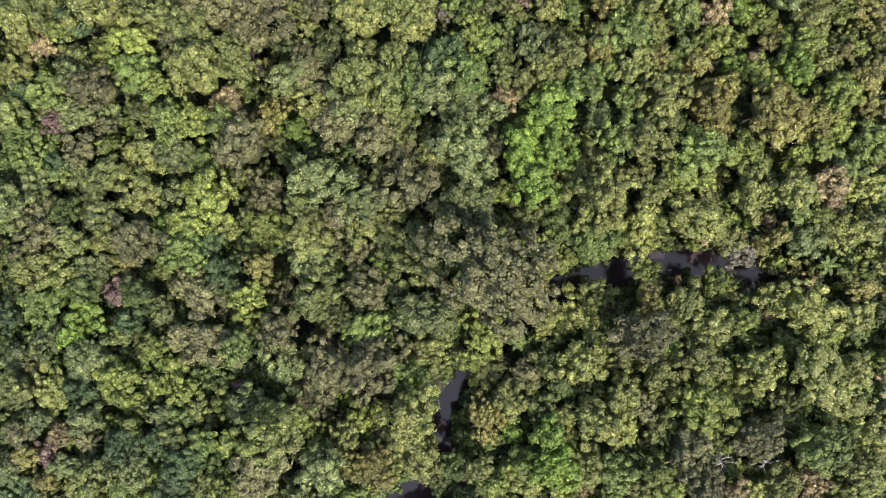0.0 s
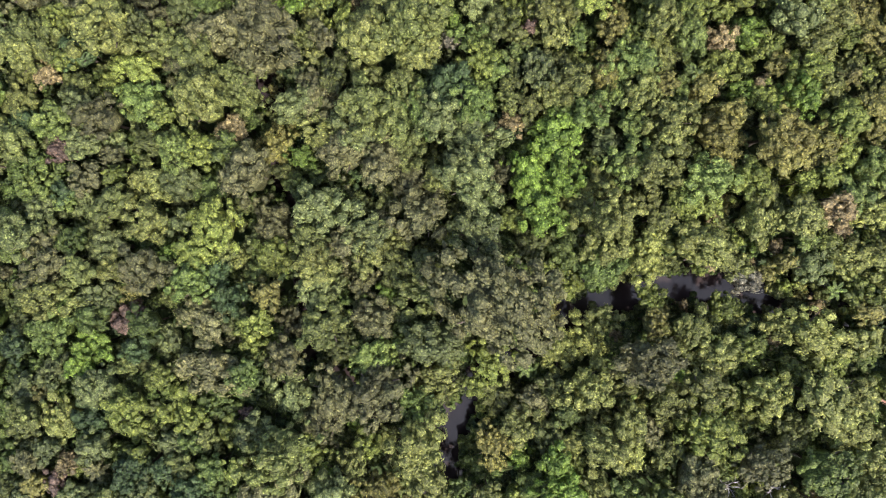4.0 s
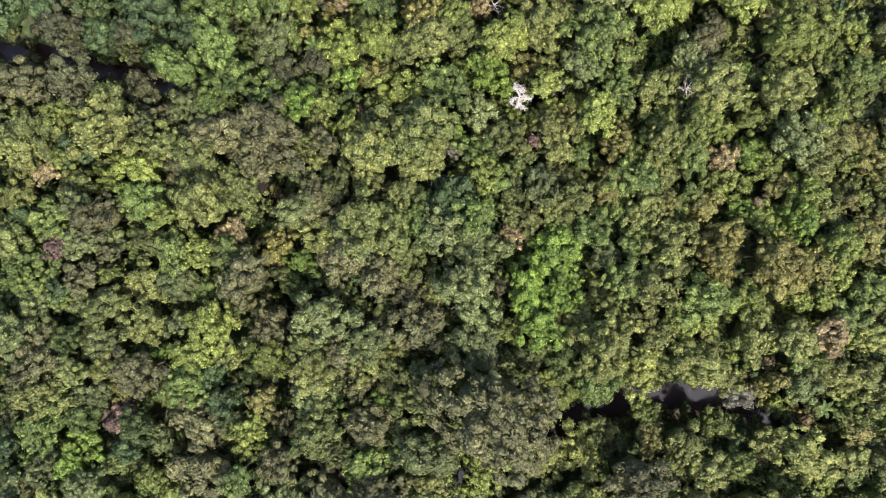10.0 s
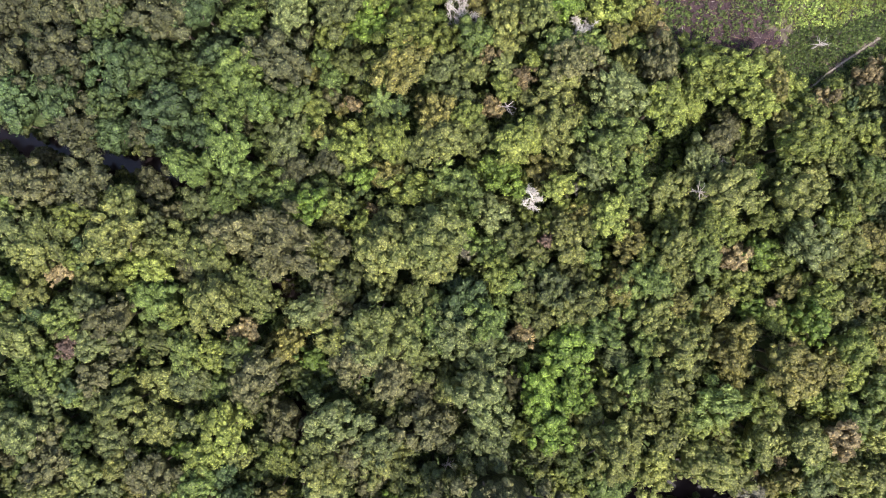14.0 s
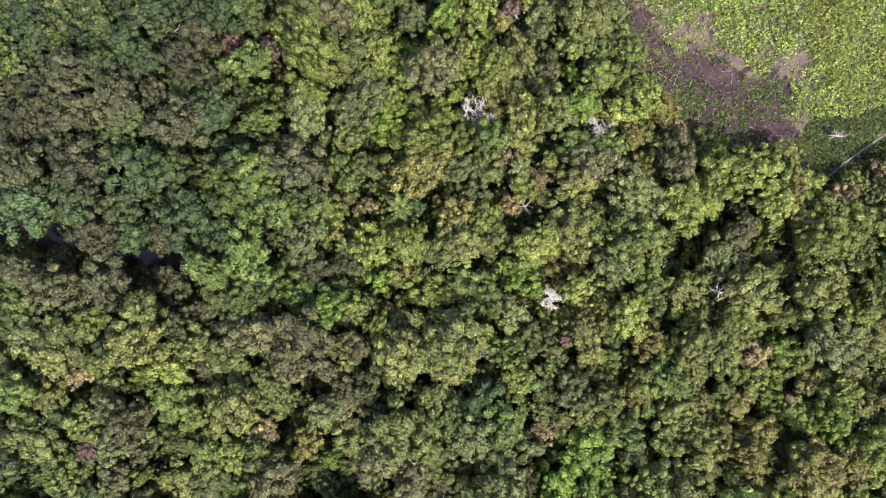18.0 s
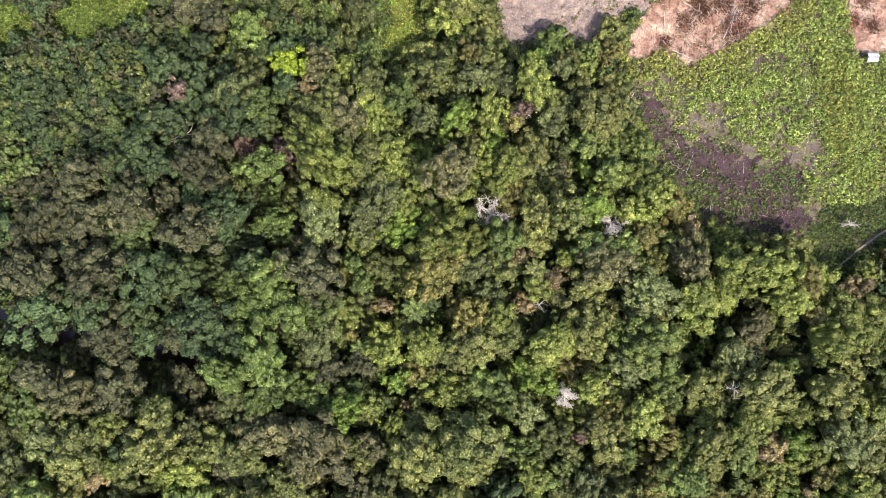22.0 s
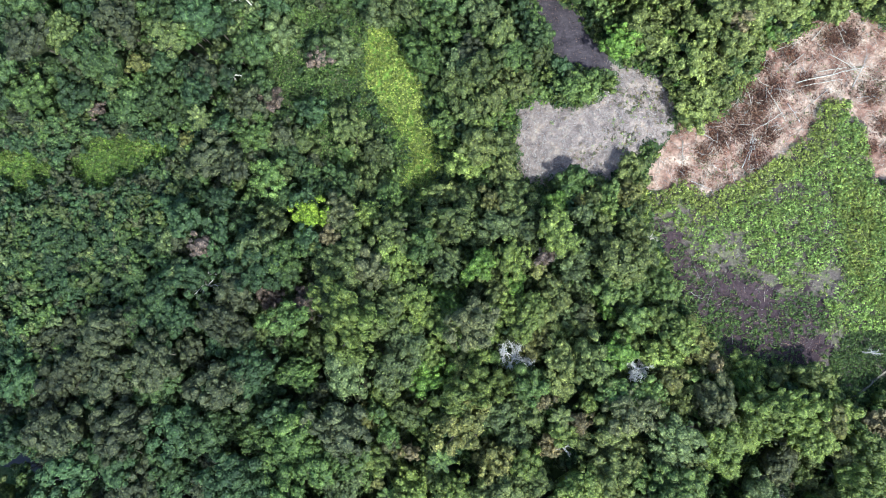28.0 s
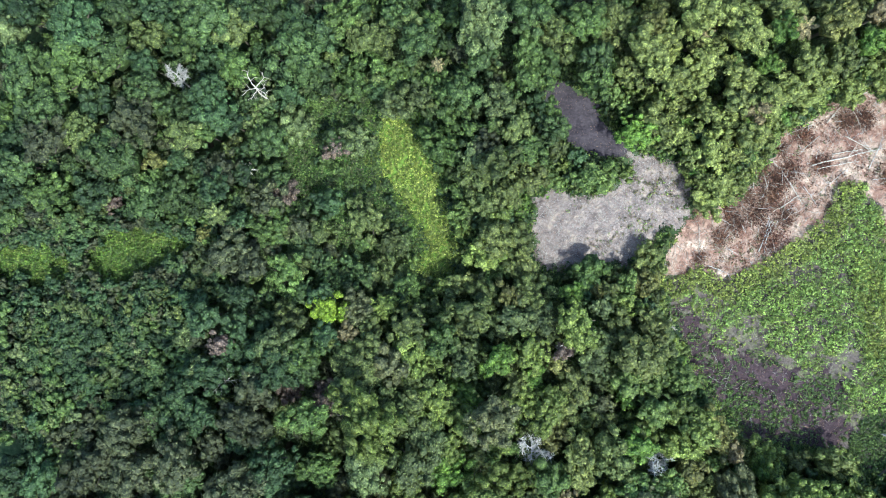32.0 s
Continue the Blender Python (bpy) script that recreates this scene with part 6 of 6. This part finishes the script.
def fallen_log(x1, y1, x2, y2, thick, mat):
    """A felled trunk on the ground, with stubs and side branches."""
    g = np.random.default_rng(int(abs(x1) * 71 + abs(y1) * 29))
    z1, z2 = float(ground_z(x1, y1)) + 0.3, float(ground_z(x2, y2)) + 0.3
    a, b = np.array([0, 0, thick * 0.8]), np.array([x2 - x1, y2 - y1, z2 - z1 + thick * 0.8])
    s = np.linspace(0, 1, 7)[:, None]
    path = a + (b - a) * s + np.c_[g.normal(size=7) * 0.07, g.normal(size=7) * 0.07, 0.1 * np.sin(s[:, 0] * 3)]
    shade = {PALE_WOOD: "pale bleached", DEAD_WOOD: "grey weathered", BROWN_WOOD: "brown dry"}[mat]
    log = thing("fallen_log", f"{shade} felled trunk lying on cleared ground", "log", "felled trunks", (x1, y1, z1))
    part("trunk", mesh_of("trunk", *tube(path, np.linspace(thick, thick * 0.4, 7), 7), [mat]), log)
    length = float(np.linalg.norm(b - a))
    for i in range(3 if length > 3.5 else 1):
        k = 3 + i
        way = unit(b - a) + np.array([*(g.normal(size=2) * 0.8), 0.12])
        limb = branch_path(path[k], way, length * g.uniform(0.18, 0.34), g, 4)
        limb[:, 2] = np.maximum(limb[:, 2], 0.05)
        part("branch", mesh_of("branch", *tube(limb, np.linspace(thick * 0.45, thick * 0.12, 5), 5), [mat]), log)
    return log


DRY = LEAF["r"]


def brush_pile(x, y, r, mat=BROWN_WOOD):
    """A felled treetop: a tangle of branches with dry leaves."""
    g = np.random.default_rng(int(x * 31 + y * 17))
    pile = thing("brush_pile", "heap of felled branches with dry reddish leaves on cleared ground", "brush pile", "brush piles", (x, y, float(ground_z(x, y)) + 0.2))
    lean = g.uniform(0, 6.28)
    for i in range(9):
        a = lean + g.normal() * 0.9
        path = branch_path((g.normal() * r * 0.3, g.normal() * r * 0.3, 0.1), (math.cos(a), math.sin(a), 0.28), r * g.uniform(0.8, 1.5), g, 5)
        path[:, 2] = np.maximum(path[:, 2], 0.06)
        part("branch", mesh_of("branch", *tube(path, np.linspace(0.07, 0.02, 6), 5), [BROWN_WOOD if i % 3 else DEAD_WOOD]), pile)
    n = int(150 * r * r)
    spots = g.normal(size=(n, 3)) * (r * 0.45, r * 0.45, 0.22)
    spots[:, 2] = np.abs(spots[:, 2]) + 0.05
    part("dry_foliage", mesh_of("dry_foliage", *tufts(spots, g.normal(size=(n, 3)) + (0, 0, 0.8), g.uniform(0.2, 0.5, n), g, 0.5, 0.25), [DRY]), pile, "dry red-brown leaves")
    return pile


palm_tree(8.2, 87.9, 19.5, 3.0, "o")
palm_tree(-28.2, 71.1, 16.0, 2.7, "g")
palm_tree(-16.7, 79.8, 20.0, 3.3, "g")
palm_tree(-10.3, 98.0, 15.0, 2.4, "g")
palm_tree(-76.5, -41.3, 14.0, 3.0, "b")
palm_tree(16.3, -20.3, 14.0, 2.4, "g")
palm_tree(56.7, 1.0, 14.0, 1.6, "t")
palm_tree(83.9, -4.7, 12.0, 2.6, "g")
palm_tree(-65.6, 151.6, 18.0, 2.8, "o")
palm_tree(-18.8, 181.3, 18.0, 1.7, "t")
palm_tree(57.6, 186.6, 18.0, 2.8, "t")
palm_tree(37.1, 186.3, 18.0, 2.0, "t")

dead_tree(-1.1, 4.3, 19.3, 1.8, PALE_WOOD, False)
dead_tree(58.1, -46.5, 18.8, 3.9, DEAD_WOOD, False)
dead_tree(68.5, -45.4, 18.8, 2.9, DEAD_WOOD, False)
dead_tree(23.4, -41.2, 19.8, 1.9, PALE_WOOD, False)
dead_tree(-3.6, 99.2, 23.6, 3.9, BLEACHED, True)
dead_tree(23.0, 98.9, 24.6, 2.5, BLEACHED, True)
dead_tree(14.8, 60.4, 22.2, 2.2, BLEACHED, True)
dead_tree(-64.9, 115.4, 21.8, 3.6, DEAD_WOOD, False)
dead_tree(30.1, 124.4, 15.8, 1.7, PALE_WOOD, False)
dead_tree(49.9, 64.1, 23.8, 1.9, PALE_WOOD, False)
dead_tree(52.9, 71.5, 22.8, 2.3, PALE_WOOD, False)
dead_tree(8.7, 80.6, 20.8, 2.2, DEAD_WOOD, False)
dead_tree(4.8, 120.4, 20.8, 1.9, DEAD_WOOD, False)
dead_tree(-55.8, 176.7, 24.3, 3.5, PALE_WOOD, False)
dead_tree(-72.6, 179.5, 22.3, 2.2, DEAD_WOOD, True)
dead_tree(-60.7, 159.6, 20.3, 1.6, PALE_WOOD, False)
dead_tree(79.8, 97.8, 9.5, 1.8, DEAD_WOOD, False)
dead_tree(77.9, -42.5, 20.3, 2.6, PALE_WOOD, False)

fallen_log(58.3, 158.7, 62.8, 150.9, 0.15, PALE_WOOD)
fallen_log(62.3, 152.8, 55.8, 148.8, 0.11, PALE_WOOD)
fallen_log(65.3, 159.5, 81.7, 162.8, 0.17, PALE_WOOD)
fallen_log(66.6, 158.7, 76.1, 160.1, 0.12, PALE_WOOD)
fallen_log(70.2, 161.9, 78.8, 162.9, 0.11, PALE_WOOD)
fallen_log(68.9, 168.9, 73.6, 173.9, 0.13, PALE_WOOD)
fallen_log(74.8, 172.2, 77.2, 166.7, 0.11, PALE_WOOD)
fallen_log(53.9, 162.6, 58.4, 158.6, 0.11, PALE_WOOD)
fallen_log(59.8, 166.6, 65.6, 168.6, 0.10, PALE_WOOD)
fallen_log(63.3, 154.9, 66.1, 150.5, 0.09, DEAD_WOOD)
fallen_log(54.1, 158.8, 55.2, 153.4, 0.10, PALE_WOOD)
fallen_log(52.7, 140.3, 55.5, 147.0, 0.11, DEAD_WOOD)
fallen_log(56.1, 140.8, 55.0, 147.9, 0.09, DEAD_WOOD)
fallen_log(53.9, 139.6, 54.7, 146.0, 0.07, DEAD_WOOD)
fallen_log(38.8, 146.5, 38.8, 140.1, 0.09, PALE_WOOD)
fallen_log(43.3, 148.3, 47.3, 146.0, 0.09, DEAD_WOOD)
fallen_log(40.7, 137.5, 45.8, 135.3, 0.10, DEAD_WOOD)
fallen_log(45.4, 141.4, 47.9, 139.6, 0.07, DEAD_WOOD)
fallen_log(48.3, 152.3, 51.7, 155.3, 0.08, DEAD_WOOD)
fallen_log(51.0, 148.7, 53.0, 153.1, 0.12, BROWN_WOOD)
fallen_log(54.9, 152.4, 52.9, 148.0, 0.11, BROWN_WOOD)
fallen_log(78.0, 158.1, 81.8, 165.6, 0.09, DEAD_WOOD)
fallen_log(73.1, 165.9, 80.6, 161.2, 0.11, PALE_WOOD)
fallen_log(72.9, 158.2, 66.4, 152.7, 0.08, DEAD_WOOD)
fallen_log(47.3, 155.2, 51.1, 151.8, 0.07, PALE_WOOD)
fallen_log(67.4, 166.0, 62.8, 162.6, 0.08, DEAD_WOOD)
fallen_log(69.6, 154.5, 65.3, 158.4, 0.07, PALE_WOOD)
fallen_log(45.8, 113.8, 44.3, 109.3, 0.07, DEAD_WOOD)
fallen_log(46.9, 109.1, 49.7, 110.9, 0.06, PALE_WOOD)
fallen_log(49.9, 103.2, 50.4, 100.2, 0.06, DEAD_WOOD)
fallen_log(57.5, 112.3, 57.5, 109.7, 0.05, PALE_WOOD)
fallen_log(64.9, 122.9, 67.5, 123.7, 0.07, DEAD_WOOD)
fallen_log(83.0, 124.9, 87.3, 119.8, 0.10, PALE_WOOD)
fallen_log(87.4, 128.3, 92.2, 130.1, 0.09, DEAD_WOOD)
fallen_log(61.7, 100.3, 65.0, 99.3, 0.06, BROWN_WOOD)
fallen_log(41.6, 118.2, 43.2, 114.4, 0.05, DEAD_WOOD)
fallen_log(40.4, 112.4, 43.8, 110.3, 0.05, DEAD_WOOD)
fallen_log(76.2, 126.1, 79.4, 121.9, 0.06, DEAD_WOOD)
fallen_log(34.0, 114.3, 37.8, 113.1, 0.06, PALE_WOOD)
fallen_log(78.6, 155.8, 83.7, 156.0, 0.07, DEAD_WOOD)
fallen_log(82.4, 151.9, 86.2, 146.8, 0.07, DEAD_WOOD)
fallen_log(84.4, 155.8, 85.0, 150.6, 0.06, BROWN_WOOD)
fallen_log(32.4, 144.1, 34.2, 141.5, 0.06, PALE_WOOD)
fallen_log(18.7, 156.0, 20.6, 157.0, 0.07, DEAD_WOOD)
fallen_log(75.9, 174.4, 81.1, 177.1, 0.11, PALE_WOOD)
fallen_log(79.7, 175.2, 81.3, 177.1, 0.08, DEAD_WOOD)

brush_pile(55.4, 153.0, 3.5)
brush_pile(52.3, 148.9, 3.2)
brush_pile(55.2, 142.8, 3.8)
brush_pile(38.9, 139.4, 2.0)
brush_pile(57.8, 156.4, 3.2)
brush_pile(63.9, 166.2, 2.7)
brush_pile(77.6, 169.4, 2.9)
brush_pile(47.3, 146.9, 2.9)
brush_pile(60.5, 158.6, 2.9)
brush_pile(53.4, 158.9, 2.4)
brush_pile(58.9, 147.8, 2.7)
brush_pile(43.4, 143.8, 2.7)
brush_pile(46.1, 149.9, 2.4)
brush_pile(39.8, 152.2, 1.9)
brush_pile(73.5, 169.1, 2.7)
brush_pile(67.5, 159.7, 2.7)
brush_pile(50.1, 152.6, 2.4)
brush_pile(58.0, 163.6, 2.4)
brush_pile(82.8, 155.9, 2.1)
brush_pile(84.7, 149.5, 2.4)
brush_pile(82.0, 144.4, 1.9)
brush_pile(86.5, 143.1, 1.9)


# ---- the hut at the field's edge ----
ROOFING, _n, _l, _b = material("pale_roof_sheet", 0.45, 0.4)
_l.new(ramp(_n, _l, noise_at(_n, _l, 1.8, 5), [(0.3, (0.32, 0.30, 0.29)), (0.7, (0.52, 0.50, 0.49))]), _b.inputs["Base Color"])
PLANK = bark_material("weathered_plank", (0.24, 0.20, 0.16), (0.44, 0.39, 0.33))


def box(x0, y0, z0, x1, y1, z1):
    v = np.array([(x, y, z) for x in (x0, x1) for y in (y0, y1) for z in (z0, z1)], float)
    return v, np.array([(0, 1, 3), (0, 3, 2), (4, 6, 7), (4, 7, 5), (0, 4, 5), (0, 5, 1), (2, 3, 7), (2, 7, 6), (0, 2, 6), (0, 6, 4), (1, 5, 7), (1, 7, 3)])


def corrugated(x0, x1, y0, z0, y1, z1, waves=18):
    """A sheet with ridges that run down the slope."""
    x = np.linspace(x0, x1, waves * 4 + 1)
    lift = 0.03 * np.cos(np.arange(len(x)) * math.pi / 2)
    rows = [np.c_[x, np.full(len(x), y), z + lift + d] for y, z, d in ((y0, z0, 0), (y1, z1, 0), (y1, z1, -0.02), (y0, z0, -0.02))]
    n, i = len(x), np.arange(len(x) - 1)
    quads = np.concatenate([np.stack([i + a * n, i + a * n + 1, i + b * n + 1, i + b * n], 1) for a, b in ((0, 1), (1, 2), (2, 3), (3, 0))])
    return np.concatenate(rows), np.concatenate([quads[:, :3], quads[:, [0, 2, 3]]])


hut_z = float(ground_z(85.4, 135.7)) + 0.1
hut = thing("hut", "small open field hut with a pale corrugated roof on posts", "hut", "", (85.4, 135.7, hut_z))
hut.scale = (0.70, 0.70, 0.85)
for px, py in ((-1.35, -1.2), (1.35, -1.2), (-1.35, 1.2), (1.35, 1.2)):
    part("post", mesh_of("post", *box(px - 0.06, py - 0.06, 0, px + 0.06, py + 0.06, 2.25), [PLANK]), hut)
part("floor", mesh_of("floor", *box(-1.45, -1.3, 0.35, 1.45, 1.3, 0.43), [PLANK]), hut, "raised plank floor")
for i in range(9):
    part("wall_plank", mesh_of("wall_plank", *box(-1.42 + i * 0.317, 1.26, 0.43, -1.13 + i * 0.317, 1.30, 1.7), [PLANK]), hut)
part("beam", mesh_of("beam", *box(-1.6, -0.05, 2.72, 1.6, 0.05, 2.82), [PLANK]), hut)
part("roof_sheet", mesh_of("roof_sheet", *corrugated(-1.75, 1.75, -1.6, 2.25, 0.04, 2.86), [ROOFING]), hut, "pale corrugated roof sheet")
part("roof_sheet", mesh_of("roof_sheet", *corrugated(-1.75, 1.75, -0.04, 2.88, 1.5, 2.3), [ROOFING]), hut, "pale corrugated roof sheet")
